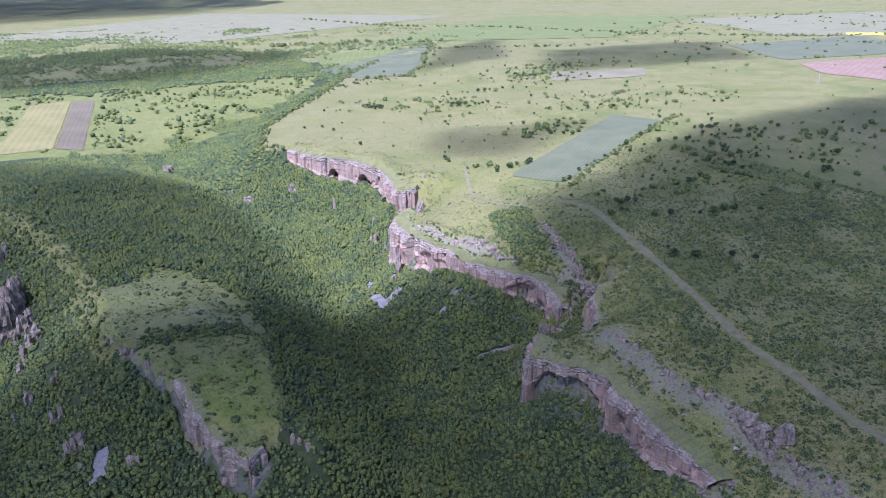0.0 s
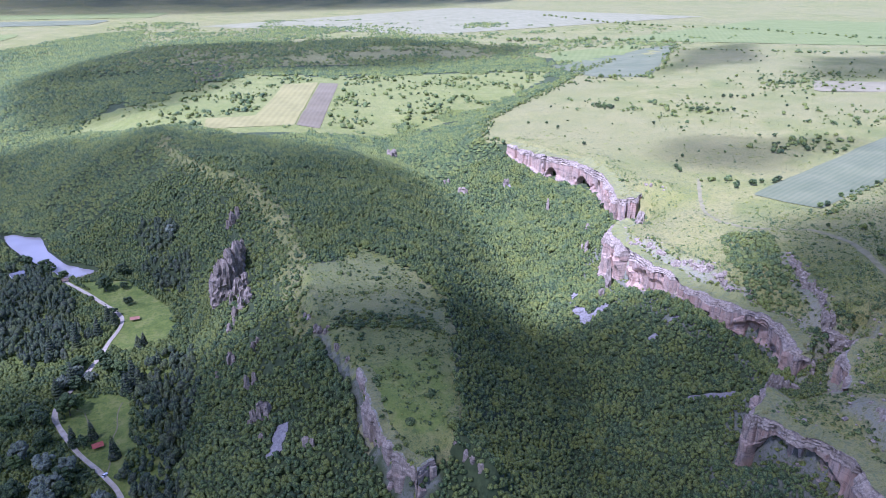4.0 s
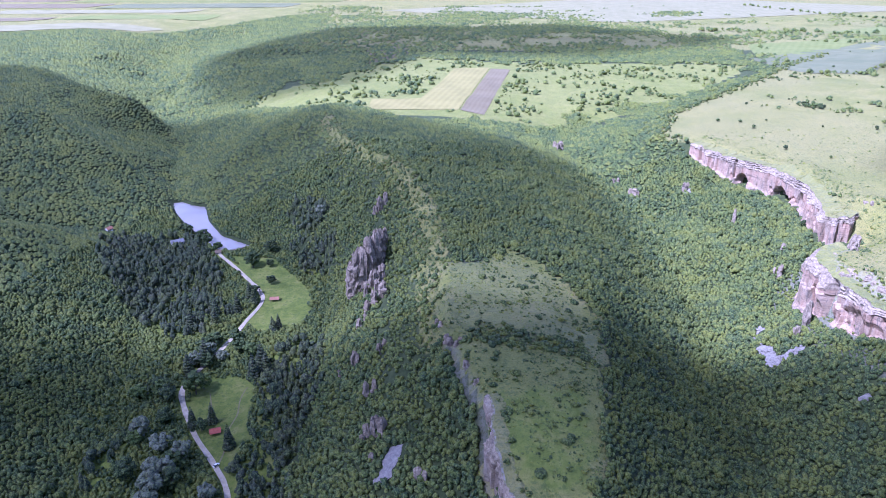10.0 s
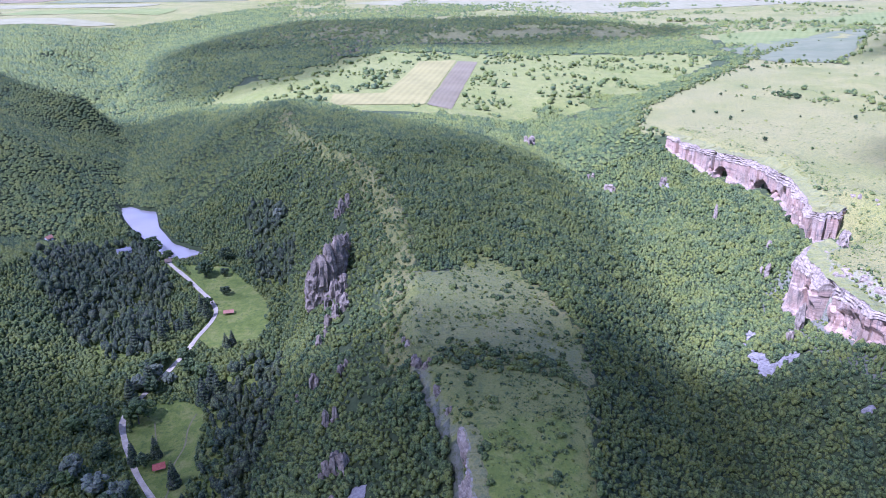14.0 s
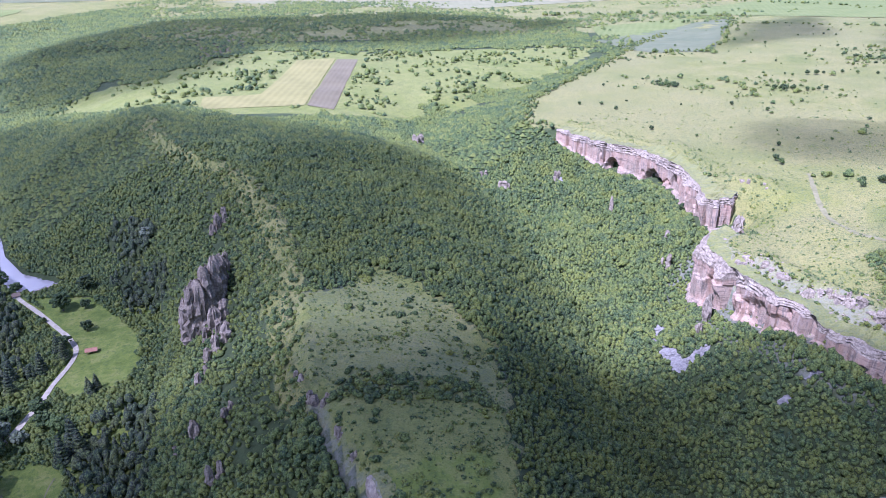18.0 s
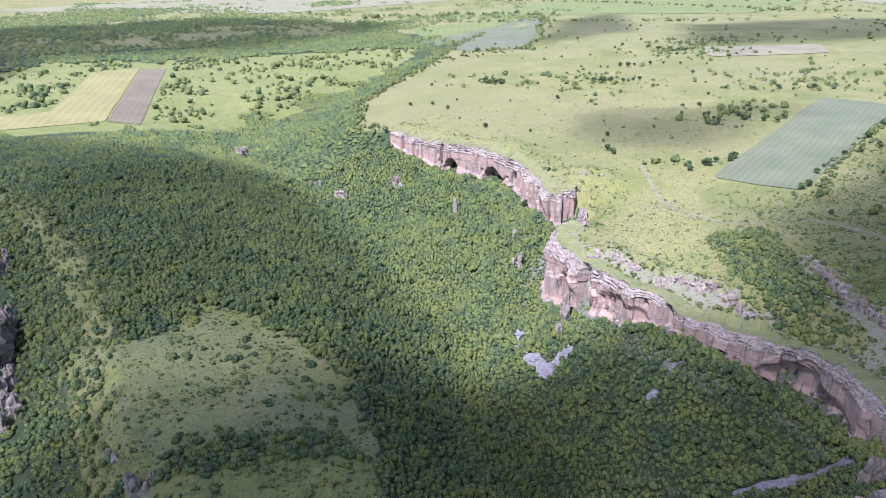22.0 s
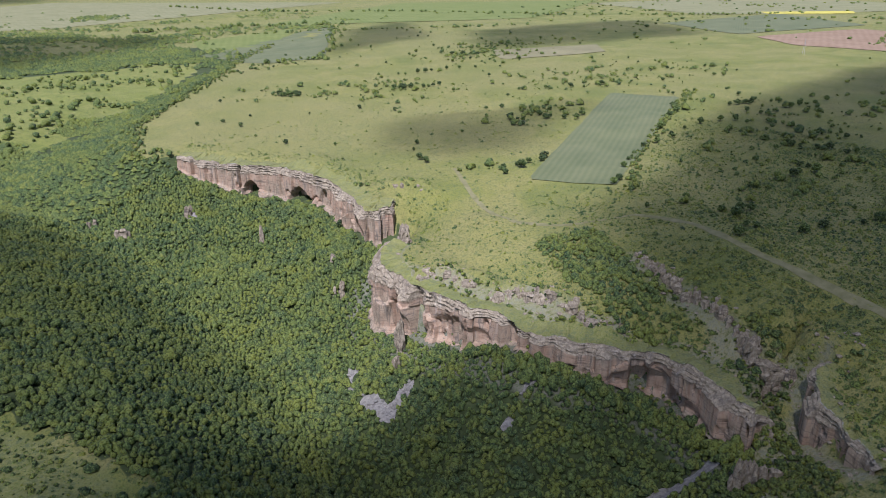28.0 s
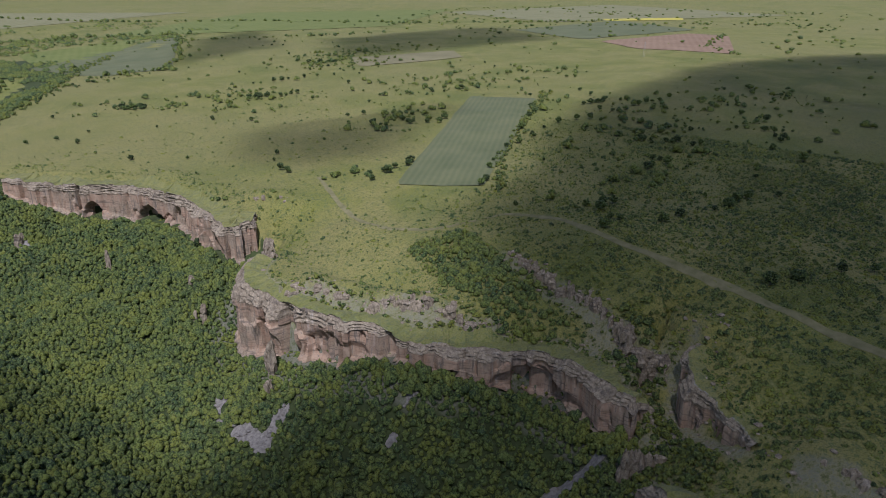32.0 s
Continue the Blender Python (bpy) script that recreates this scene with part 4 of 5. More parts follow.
# broadleaf wood on the canyon sides, nearest part
x, y, r = spread(-330, 60, 330, 760, 2.35, 11)
ok = ~open_ground(x, y) & ~(pine_ground(x, y) & (r.uniform(0, 1, len(x)) < 0.8)) & ~thin_crest(x, y, r)
ok &= r.uniform(0, 1, len(x)) < 0.95
x, y = x[ok], y[ok]
wild = blotch(x, y, 26, 1.0)
size = np.clip(0.95 + 0.4 * wild + r.gamma(1.2, 0.26, len(x)), 0.6, 2.7)
big = size > 1.8
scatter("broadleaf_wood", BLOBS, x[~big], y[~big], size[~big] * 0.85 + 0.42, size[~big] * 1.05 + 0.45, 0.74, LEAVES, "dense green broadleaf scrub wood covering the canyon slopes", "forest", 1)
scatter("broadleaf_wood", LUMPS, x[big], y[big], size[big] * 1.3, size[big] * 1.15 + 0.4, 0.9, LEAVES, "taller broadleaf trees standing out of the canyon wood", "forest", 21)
# trees against the foot of the long cliff
x, y, r = spread(225, 500, 350, 790, 2.7, 91)
foot = [(p[0] - 7, p[1] - 2) for p in CLIFFS["north"][:-2]]
ok = near_line(x, y, foot, 5.5) & ~in_poly(x, y, RIM) & (r.uniform(0, 1, len(x)) < 0.75) & ~in_poly(x, y, [(285, 668), (300, 690), (318, 668), (326, 640), (308, 640)])
x, y = x[ok], y[ok]
size = r.uniform(1.0, 2.2, len(x))
scatter("cliff_foot_trees", LUMPS, x, y, size * 1.25, size * 1.3, 0.8, LEAVES, "broadleaf trees and scrub along the long cliff's foot", "forest", 92)
# trees against the foot of the tall cliff
x, y, r = spread(225, 240, 300, 410, 2.6, 51)
foot = np.array([p[:2] for p in CLIFFS["tower"]]) - (7, 0)
ok = near_line(x, y, [tuple(q) for q in foot[4:]], 5.5) & ~in_poly(x, y, RIM) & ~in_poly(x, y, [(244, 366), (244, 392), (260, 392), (260, 366)]) & (r.uniform(0, 1, len(x)) < 0.8)
x, y = x[ok], y[ok]
size = r.uniform(1.3, 2.6, len(x))
scatter("cliff_foot_trees", LUMPS, x, y, size * 1.25, size * 1.7, 0.85, LEAVES, "dark broadleaf trees pressed against the cliff's foot", "forest", 52)
# bushes at the foot of the undercut cliff
x, y, r = spread(198, 90, 250, 242, 2.2, 55)
ok = near_line(x, y, [(p[0] - 5, p[1]) for p in CLIFFS["near"][4:]], 6.5) & (r.uniform(0, 1, len(x)) < 0.6)
x, y = x[ok], y[ok]
size = r.uniform(0.6, 1.7, len(x))
scatter("cliff_foot_scrub", LUMPS, x, y, size * 1.2, size * 1.2, 0.7, LEAVES, "dark scrub below the arched hollow", "scrub", 56)
# the wood behind, down the valley
x, y, r = spread(-160, -130, 230, 60, 3.6, 57)
ok = ~in_poly(x, y, RIM)
x, y = x[ok], y[ok]
size = np.clip(1.7 + r.normal(0, 0.45, len(x)), 0.9, 3.2)
scatter("far_wood", DOMES, x, y, size * 1.4, size * 1.2, 0.7, LEAVES, "dense broadleaf wood on the lower canyon slopes", "forest", 58)
x, y, r = spread(-620, -420, 230, 60, 8.0, 53)
ok = ~in_poly(x, y, RIM) & ~((x > -160) & (y > -130))
x, y = x[ok], y[ok]
size = np.clip(2.6 + r.normal(0, 0.6, len(x)), 1.6, 4.5)
scatter("far_wood", DOMES, x, y, size * 1.6, size * 1.2, 0.7, LEAVES, "dense broadleaf wood filling the lower canyon", "forest", 54)
# farther broadleaf wood
x, y, r = spread(-760, 60, 420, 1180, 3.7, 12)
ok = ~((x > -330) & (y < 760) & (x < 330)) & (x > -0.68 * y - 150)
x, y = x[ok], y[ok]
ok = ~open_ground(x, y) & ~pine_ground(x, y) & ~thin_crest(x, y, r)
x, y = x[ok], y[ok]
size = np.clip(1.5 + r.gamma(1.2, 0.3, len(x)) + 0.6 * blotch(x, y, 50, 2.0), 1.0, 3.4)
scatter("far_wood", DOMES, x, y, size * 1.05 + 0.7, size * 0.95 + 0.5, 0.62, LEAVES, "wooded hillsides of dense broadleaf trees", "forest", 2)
x, y, r = spread(-760, 60, 60, 760, 6.0, 82)
ok = (x <= -330) & (x <= -0.68 * y - 150)
x, y = x[ok], y[ok]
size = r.uniform(1.8, 3.4, len(x))
scatter("far_wood", DOMES, x, y, size * 1.5, size * 1.2, 0.62, LEAVES, "wooded hillside beside the valley", "forest", 83)
x, y, r = spread(-1560, 900, 300, 2500, 5.6, 22)
ok = ~((x > -760) & (y < 1180)) & (x > -0.68 * y - 200) & (y < np.interp(x, [-1400, -1030, -770, -483, -300], [1580, 1741, 1871, 2300, 2450]))
ok &= ~((y > 1450) & (x > -350)) & ~in_poly(x, y, [(-157, 1518), (-80, 1538), (-63, 1432), (-133, 1330)]) & (r.uniform(0, 1, len(x)) < 0.93)
x, y = x[ok], y[ok]
ok = ~open_ground(x, y)
x, y = x[ok], y[ok]
size = np.clip(2.2 + r.gamma(1.2, 0.5, len(x)), 1.4, 5.0)
scatter("far_wood", DOMES, x, y, size * 1.25 + 0.6, size * 1.05 + 0.3, 0.62, LEAVES, "far wooded hills of dense broadleaf trees", "forest", 23)
# trees in the shallow head of the canyon
x, y, r = spread(250, 960, 760, 1500, 4.6, 71)
ok = ~in_poly(x, y, RIM) & ~wobbled(x, y, SAVANNA, 40, 90) & ~in_poly(x, y, [(600, 1165), (575, 1385), (660, 1590), (1000, 1660), (1030, 1580), (690, 1110)]) & ~((x < 420) & (y < 1180)) & (r.uniform(0, 1, len(x)) < 0.9)
x, y = x[ok], y[ok]
size = np.clip(1.9 + r.normal(0, 0.6, len(x)), 1.0, 4)
scatter("far_wood", DOMES, x, y, size * 1.35, size * 1.15, 0.7, LEAVES, "strip of trees in the shallow head of the canyon", "forest", 72)
# scattered woods on the northern plain
x, y, r = spread(-480, 1330, 1300, 2700, 8.5, 13)
d = blotch(x, y, 220, 4.0) + 0.45 * blotch(x, y, 60, 14.0)
ok = ~in_poly(x, y, RIM) & ~wobbled(x, y, SAVANNA, 40, 90) & (r.uniform(-0.35, 0.55, len(x)) < d + 0.30 - np.clip((x - 100) / 1200, 0, 0.7) - np.clip((y - 2000) / 900, 0, 0.6)) & ~((y < 2350) & (x < -350))
x, y = x[ok], y[ok]
size = r.uniform(1.8, 5.0, len(x))
scatter("far_wood", DOMES, x, y, size * 1.3, size * 0.95, 0.62, LEAVES, "open woodland on the far plain", "forest", 3)
# pine plantation
x, y, r = spread(-370, 240, -50, 730, 4.0, 14)
ok = pine_ground(x, y)
ok &= r.uniform(0, 1, len(x)) < 0.72 + 0.5 * blotch(x, y, 24, 5.0)
x, y = x[ok], y[ok]
size = r.uniform(0.55, 1.35, len(x))
scatter("pine_wood", [cone(k) for k in range(4)] + LUMPS[:6], x, y, size * 2.9, size * 4.2, 0.9, NEEDLES, "dark pine plantation in the valley", "forest", 4)
# savanna trees round the grain field
x, y, r = spread(-330, 870, 600, 1420, 7.5, 15)
ok = wobbled(x, y, SAVANNA, 40, 90) & (r.uniform(0, 1, len(x)) < 0.20 + 0.75 * blotch(x, y, 70, 6.0)) & ~in_poly(x, y, [(-35, 993), (18, 1270), (125, 1275), (60, 905), (-100, 900), (-104, 985)])
x, y = x[ok], y[ok]
size = np.clip(r.gamma(3.0, 0.75, len(x)), 0.8, 4.6)
scatter("scattered_trees", BLOBS0, x, y, size * 1.1, size * 1.0, 0.7, LEAVES, "scattered round trees on the meadow", "trees", 5)
# low scrub on the plateau
GRAIN = [(440, 420), (412, 488), (700, 612), (712, 522)]


def pasture(x, y):
    ok = in_poly(x, y, RIM) & ~near_line(x, y, PLATEAU_ROAD, 4) & ~in_poly(x, y, GRAIN)
    for l in CLIFFS.values():
        ok &= ~near_line(x, y, [p[:2] for p in l], 3.0)
    return ok


x, y, r = spread(205, 10, 640, 800, 1.75, 16)
ok = pasture(x, y)
lush = np.clip((480 - y + 0.25 * (x - 300)) / 190, 0, 1) * 0.85 + 0.06
lush = np.maximum(lush, np.where(near_line(x, y, [p[:2] for p in CLIFFS["north"] + CLIFFS["tower"]], 34), 0.42, 0.0))
ok &= r.uniform(0, 1, len(x)) < lush * np.clip(0.8 + 1.0 * blotch(x, y, 40, 8.0), 0.12, 1.3)
x, y = x[ok], y[ok]
size = np.clip(r.gamma(2.6, 0.21 + 0.10 * np.clip((380 - y) / 150, 0, 1), len(x)), 0.25, 2.0)
scatter("low_scrub", TUFTS, x, y, size * 1.3, size * 0.85, 0.45, BUSH, "low green scrub dotted over the pasture", "scrub", 6)
CLUSTERS = [(475, 925, 38, 32, 0.5), (560, 845, 60, 60, 0.45), (850, 960, 75, 60, 0.6), (575, 600, 45, 35, 0.6), (760, 690, 95, 70, 0.35), (600, 375, 95, 60, 0.35), (425, 525, 16, 14, 0.6), (980, 1020, 120, 60, 0.35),
            (520, 330, 40, 30, 0.3), (440, 345, 16, 14, 0.5), (700, 420, 60, 40, 0.25), (620, 1150, 60, 25, 0.6), (330, 575, 11, 14, 1.0), (900, 640, 90, 40, 0.2), (800, 330, 120, 70, 0.3), (660, 500, 60, 14, 0.3)]
x, y, r = spread(260, 200, 1500, 1500, 5.5, 26)
ok = pasture(x, y)
chance = np.full(len(x), 0.004)
for cx, cy, rx, ry, w in CLUSTERS:
    chance += w * np.exp(-((x - cx) / rx) ** 2 - ((y - cy) / ry) ** 2)
ok &= r.uniform(0, 1, len(x)) < chance * np.clip(0.6 + 1.6 * blotch(x, y, 30, 9.0), 0.05, 1.6)
x, y = x[ok], y[ok]
size = np.clip(r.gamma(2.6, 0.62, len(x)), 0.6, 3.4)
scatter("plateau_bushes", LUMPS, x, y, size * 1.2, size * 1.15, 0.7, LEAVES, "dark bushes in clumps over the dry plateau", "bushes", 27)
x, y, r = spread(1200, 300, 3200, 2600, 26.0, 28)
ok = in_poly(x, y, RIM)
d = blotch(x, y, 300, 11.0)
ok &= r.uniform(0, 1, len(x)) < np.clip(0.03 + 0.8 * (d - 0.05), 0.02, 0.5)
x, y = x[ok], y[ok]
size = r.uniform(1.5, 4.5, len(x))
scatter("far_bushes", BLOBS0, x, y, size * 1.4, size, 0.7, LEAVES, "dark bushes and small trees over the far plain", "bushes", 29)
# hedgerow along the sown field, and tree lines between the far fields
def row(line, step, lo, hi, seed, name, label, wide=3.0):
    p = dense([(*q, 0) for q in line], step)
    r = np.random.RandomState(seed)
    x, y = p[:, 0] + r.normal(0, wide, len(p)), p[:, 1] + r.normal(0, wide, len(p))
    size = r.uniform(lo, hi, len(p))
    scatter(name, LUMPS, x, y, size * 1.3, size * 1.2, 0.7, BUSH if hi < 2.5 else LEAVES, label, "hedge", seed)


row([(440, 412), (505, 450), (615, 492), (702, 522), (760, 545)], 2.2, 0.6, 1.9, 31, "hedgerow", "bushy green hedgerow along the sown field", 2.6)
row([(1100, 2680), (1228, 2168), (1480, 1927), (1665, 1419), (1900, 1180), (2170, 1050)], 14, 2, 5, 32, "tree_line", "thin tree line between far fields", 10)
row([(700, 1720), (958, 1480), (1100, 1400), (1300, 1290)], 12, 1.5, 4, 33, "tree_line", "thin tree line between far fields", 8)
row([(1280, 470), (1400, 560), (1700, 610)], 12, 1.5, 3.5, 34, "tree_line", "thin tree line beside the ploughed field", 8)
row([(600, 1180), (680, 1130), (770, 1240), (1010, 1580)], 12, 1.5, 4, 35, "tree_line", "thin tree line between far fields", 7)
row([(640, 1850), (900, 1760), (1050, 1650)], 10, 3, 6, 36, "tree_line", "grove of tall trees far off", 22)
# scrub on the spur
x, y, r = spread(-10, 200, 110, 480, 3.6, 17)
ok = in_poly(x, y, SPUR_TOP) & ~bare(x, y)
hedge = in_poly(x, y, [(8, 341), (20, 352), (46, 350), (78, 337), (82, 318), (54, 328), (23, 333)])
ok &= (r.uniform(0, 1, len(x)) < 0.34 + 0.55 * blotch(x, y, 30, 3.0)) | hedge
x, y, hedge = x[ok], y[ok], hedge[ok]
size = np.where(hedge, r.uniform(1.2, 2.3, len(x)), np.clip(r.gamma(2.2, 0.4, len(x)), 0.35, 2.0))
LONE_BUSH = leaf_material("lone_bush_leaves", [(0.0, (0.055, 0.088, 0.024)), (0.45, (0.090, 0.132, 0.028)), (0.75, (0.150, 0.185, 0.030)), (1.0, (0.240, 0.250, 0.028))], 0.2, rnd="OBJECT")
BUSH_MESHES = [mesh_of("bush", v, f, LONE_BUSH, True) for v, f in LUMPS]
few = size >= np.sort(size)[-290]
scatter("spur_scrub", LUMPS, x[~few], y[~few], size[~few] * 1.3, size[~few], 0.55, BUSH, "small low bushes strewn over the grassy spur", "scrub", 7)
for k, (bx, by, bs, inside) in enumerate(zip(x[few], y[few], size[few], hedge[few])):
    ob = new("bush", BUSH_MESHES[k % len(BUSH_MESHES)])
    ob.matrix_basis = pose(bx, by, float(height(bx, by)[0]) + 0.45 * bs, 0, 0, k * 77) @ Matrix.Diagonal((1.3 * bs, 1.3 * bs, bs, 1))
    tagged(ob, "green leafy bush in the hedge across the spur" if inside else "low green bush on the grassy spur", "bush", "spur bushes")
x, y, r = spread(-10, 200, 110, 480, 1.25, 37)
ok = wobbled(x, y, SPUR_TOP) & ~bare(x, y)
ok &= r.uniform(0, 1, len(x)) < 0.34 + 0.6 * blotch(x, y, 22, 13.0)
x, y = x[ok], y[ok]
size = np.clip(r.gamma(2.4, 0.18, len(x)), 0.2, 1.0)
scatter("spur_tufts", TUFTS, x, y, size * 1.3, size * 0.8, 0.45, BUSH, "small tufts of scrub on the grassy spur", "scrub", 38)
# thicket on the terrace above the tall cliff
x, y, r = spread(262, 280, 380, 430, 2.7, 18)
ok = in_poly(x, y, [(334, 408), (311, 366), (302, 322), (306, 303), (330, 330), (345, 352), (362, 386)])
ok |= wobbled(x, y, [(300, 303), (322, 300), (334, 318), (345, 352), (330, 330)], 6) & (r.uniform(0, 1, len(x)) < 0.5)
x, y = x[ok], y[ok]
size = r.uniform(0.8, 2.0, len(x))
scatter("thicket", BLOBS, x, y, size * 1.2, size * 1.2, 0.65, LEAVES, "dark green thicket in a hollow of the terrace", "forest", 8)
# bushes about the gully
x, y, r = spread(240, 205, 335, 300, 2.3, 41)
ok = in_poly(x, y, [(255, 244), (275, 252), (300, 264), (322, 280), (340, 282), (346, 262), (320, 262), (330, 250), (316, 252), (306, 250), (294, 240), (282, 226), (268, 214), (250, 216), (248, 232)]) & (r.uniform(0, 1, len(x)) < 0.7)
ok &= ~near_line(x, y, [p[:2] for p in CLIFFS["gully_south"]], 2.5) & ~near_line(x, y, [p[:2] for p in CLIFFS["near"]], 4)
x, y = x[ok], y[ok]
size = r.uniform(0.6, 1.9, len(x))
scatter("gully_scrub", LUMPS, x, y, size * 1.2, size * 1.1, 0.7, BUSH, "yellow-green bushes filling the rocky gully", "scrub", 42)
# bushes among the rock steps and along the spur's edge
x, y, r = spread(0, 200, 350, 450, 3.0, 61)
ok = near_line(x, y, [p[:2] for p in CLIFFS["upper"]], 11) & (r.uniform(0, 1, len(x)) < 0.22)
ok |= near_line(x, y, [(p[0] + 11, p[1]) for p in CLIFFS["tower"][3:12]], 8) & ~near_line(x, y, [p[:2] for p in CLIFFS["tower"]], 5) & (r.uniform(0, 1, len(x)) < 0.48)
ok |= near_line(x, y, [p[:2] for p in CLIFFS["scarp"]], 8) & (r.uniform(0, 1, len(x)) < 0.2)
ok |= near_line(x, y, [(p[0] + 6, p[1]) for p in CLIFFS["spur_west"][:6]], 4) & (r.uniform(0, 1, len(x)) < 0.35)
ok |= near_line(x, y, [p[:2] for p in CLIFFS["ledge"]], 9) & (r.uniform(0, 1, len(x)) < 0.25)
x, y = x[ok], y[ok]
size = r.uniform(0.5, 1.5, len(x))
scatter("ledge_bushes", LUMPS, x, y, size * 1.2, size * 1.1, 0.7, BUSH, "green bushes rooted among weathered rock steps", "bushes", 62)
# trees below the spur's rocky edge
x, y, r = spread(-14, 200, 60, 350, 2.5, 63)
line = [(p[0] - 6.5, p[1] - 3) for p in CLIFFS["spur_edge"] + CLIFFS["spur_west"][:-1]]
ok = near_line(x, y, line, 3.2) & (r.uniform(0, 1, len(x)) < 0.62) & (blotch(x, y, 14, 5.5) > -0.12)
x, y = x[ok], y[ok]
size = r.uniform(1.0, 2.3, len(x))
scatter("cliff_foot_trees", LUMPS, x, y, size * 1.2, size * 1.5, 0.85, LEAVES, "broadleaf trees hiding the foot of the spur's rocks", "forest", 64)
# scrubby fringe along the plateau's wooded rim
row([(268, 766), (246, 792), (291, 898), (367, 993), (469, 1108), (640, 1318), (760, 1430)], 1.5, 0.6, 2.2, 65, "rim_bushes", "yellow-green bushes along the plateau's wooded rim", 7)
row([(260, 768), (238, 796), (283, 902), (360, 1000), (462, 1116), (634, 1326)], 3.0, 1.0, 3.2, 66, "rim_trees", "broadleaf trees straggling up to the plateau's rim", 9)
# dry low scrub along the crest
x, y, r = spread(-200, 340, 40, 900, 2.3, 19)
ok = near_line(x, y, [(a - 8, b) for a, b in CREST], 24) & ~in_poly(x, y, SPUR_TOP) & ~bare(x, y) & (r.uniform(0, 1, len(x)) < 0.75)
x, y = x[ok], y[ok]
size = np.clip(r.gamma(3, 0.26, len(x)), 0.3, 1.6)
scatter("crest_scrub", TUFTS, x, y, size * 1.3, size * 0.9, 0.6, BUSH, "low yellowish scrub along the dry crest", "scrub", 9)
# loose rocks on the ledges
x, y, r = spread(200, 20, 380, 560, 2.4, 20)
ok = np.zeros(len(x), bool)
for key, width in (("tower", 16), ("near", 16), ("upper", 12), ("ledge", 12), ("gully_south", 14), ("gully_north", 16), ("scarp", 9)):
    ok |= near_line(x, y, [p[:2] for p in CLIFFS[key]], width)
ok &= in_poly(x, y, RIM) & (r.uniform(0, 1, len(x)) < np.where(near_line(x, y, [p[:2] for p in CLIFFS["gully_south"]], 9) | near_line(x, y, [p[:2] for p in CLIFFS["upper"]], 7), 0.45, 0.22 + 0.5 * blotch(x, y, 16, 4.0)))
x, y = x[ok], y[ok]
size = np.clip(r.gamma(2, 0.26, len(x)), 0.2, 1.5)
scatter("loose_rocks", BLOBS0, x, y, size * 1.3, size * 0.75, 0.25, ROCK_GREY, "grey limestone rocks lying in the stony pasture", "rocks", 10)
x, y, r = spread(205, 335, 300, 470, 1.5, 24)
ok = np.zeros(len(x), bool)
for q in SCREES:
    ok |= in_poly(x, y, q)
ok &= r.uniform(0, 1, len(x)) < 0.7
x, y = x[ok], y[ok]
size = np.clip(r.gamma(1.6, 0.26, len(x)), 0.12, 1.1)
scatter("scree_stones", BLOBS0, x, y, size * 1.2, size, 0.6, SCREE, "loose pale stones of the scree", "stones", 25)


# ---- clouds behind the camera's back, whose shadows lie on the land ----
def cloud_material():
    """White vapour: it thins out towards its edge and in rents, and lets part of the sun through."""
    m, t, b = nodes_of("cloud")
    b.inputs["Base Color"].default_value = (0.85, 0.85, 0.86, 1)
    b.inputs["Roughness"].default_value = 1.0
    at = t.nodes.new("ShaderNodeAttribute")
    at.attribute_name = "vapour"
    k = add(t, "Math")
    k.operation = "MULTIPLY"
    t.links.new(at.outputs["Fac"], k.inputs[0])
    t.links.new(ramp(t, noise_of(t, 130, 4, 0.6), [(0.30, (0.62,)), (0.62, (1.0,))]), k.inputs[1])
    t.links.new(k.outputs[0], b.inputs["Alpha"])
    return m


def cloud(shade, label, thick=0.6, soft=60.0, base=1150.0, step=17.0, rise=75):
    """A flat cumulus whose shadow falls over a plan outline; thick: how much sun one layer of it stops."""
    p = np.array(shade, float)
    xs, ys = (np.arange(p[:, k].min() - soft, p[:, k].max() + soft, step) for k in (0, 1))
    x, y = np.meshgrid(xs, ys)
    wx = np.array([noise.fractal((a / 120, b / 120, 2.0), 0.9, 2, 3) for a, b in zip(x.ravel(), y.ravel())]).reshape(x.shape) * 26
    ins = in_poly(x + wx, y - wx, shade).astype(float)
    for _ in range(max(1, int((soft / step) ** 2 / 2))):
        q = np.pad(ins, 1, mode="edge")
        ins = (q[1:-1, :-2] + q[1:-1, 2:] + q[:-2, 1:-1] + q[2:, 1:-1] + 4 * ins) / 8
    ins = np.clip((ins - 0.02) / 0.96, 0, 1)
    puff = 1 + 0.6 * wx / 26
    shift = TO_SUN * ((base - 85) / TO_SUN.z)
    lay = [np.stack([x + shift.x, y + shift.y, base + s * ins * puff], -1) for s in (-12, rise)]
    v = np.concatenate([q.reshape(-1, 3) for q in lay])
    f = grid_faces(*x.shape)
    keep = ins.ravel()[f].max(1) > 0.01
    f = f[keep]
    me = mesh_of("cloud", v, np.r_[f[:, ::-1], f + x.size], CLOUD, True)
    d = me.attributes.new("vapour", "FLOAT", "POINT")
    d.data.foreach_set("value", np.r_[ins.ravel(), ins.ravel()].astype(np.float32) * thick)
    return tagged(new("cloud", me), label, "cloud", group="clouds", kind="structure")


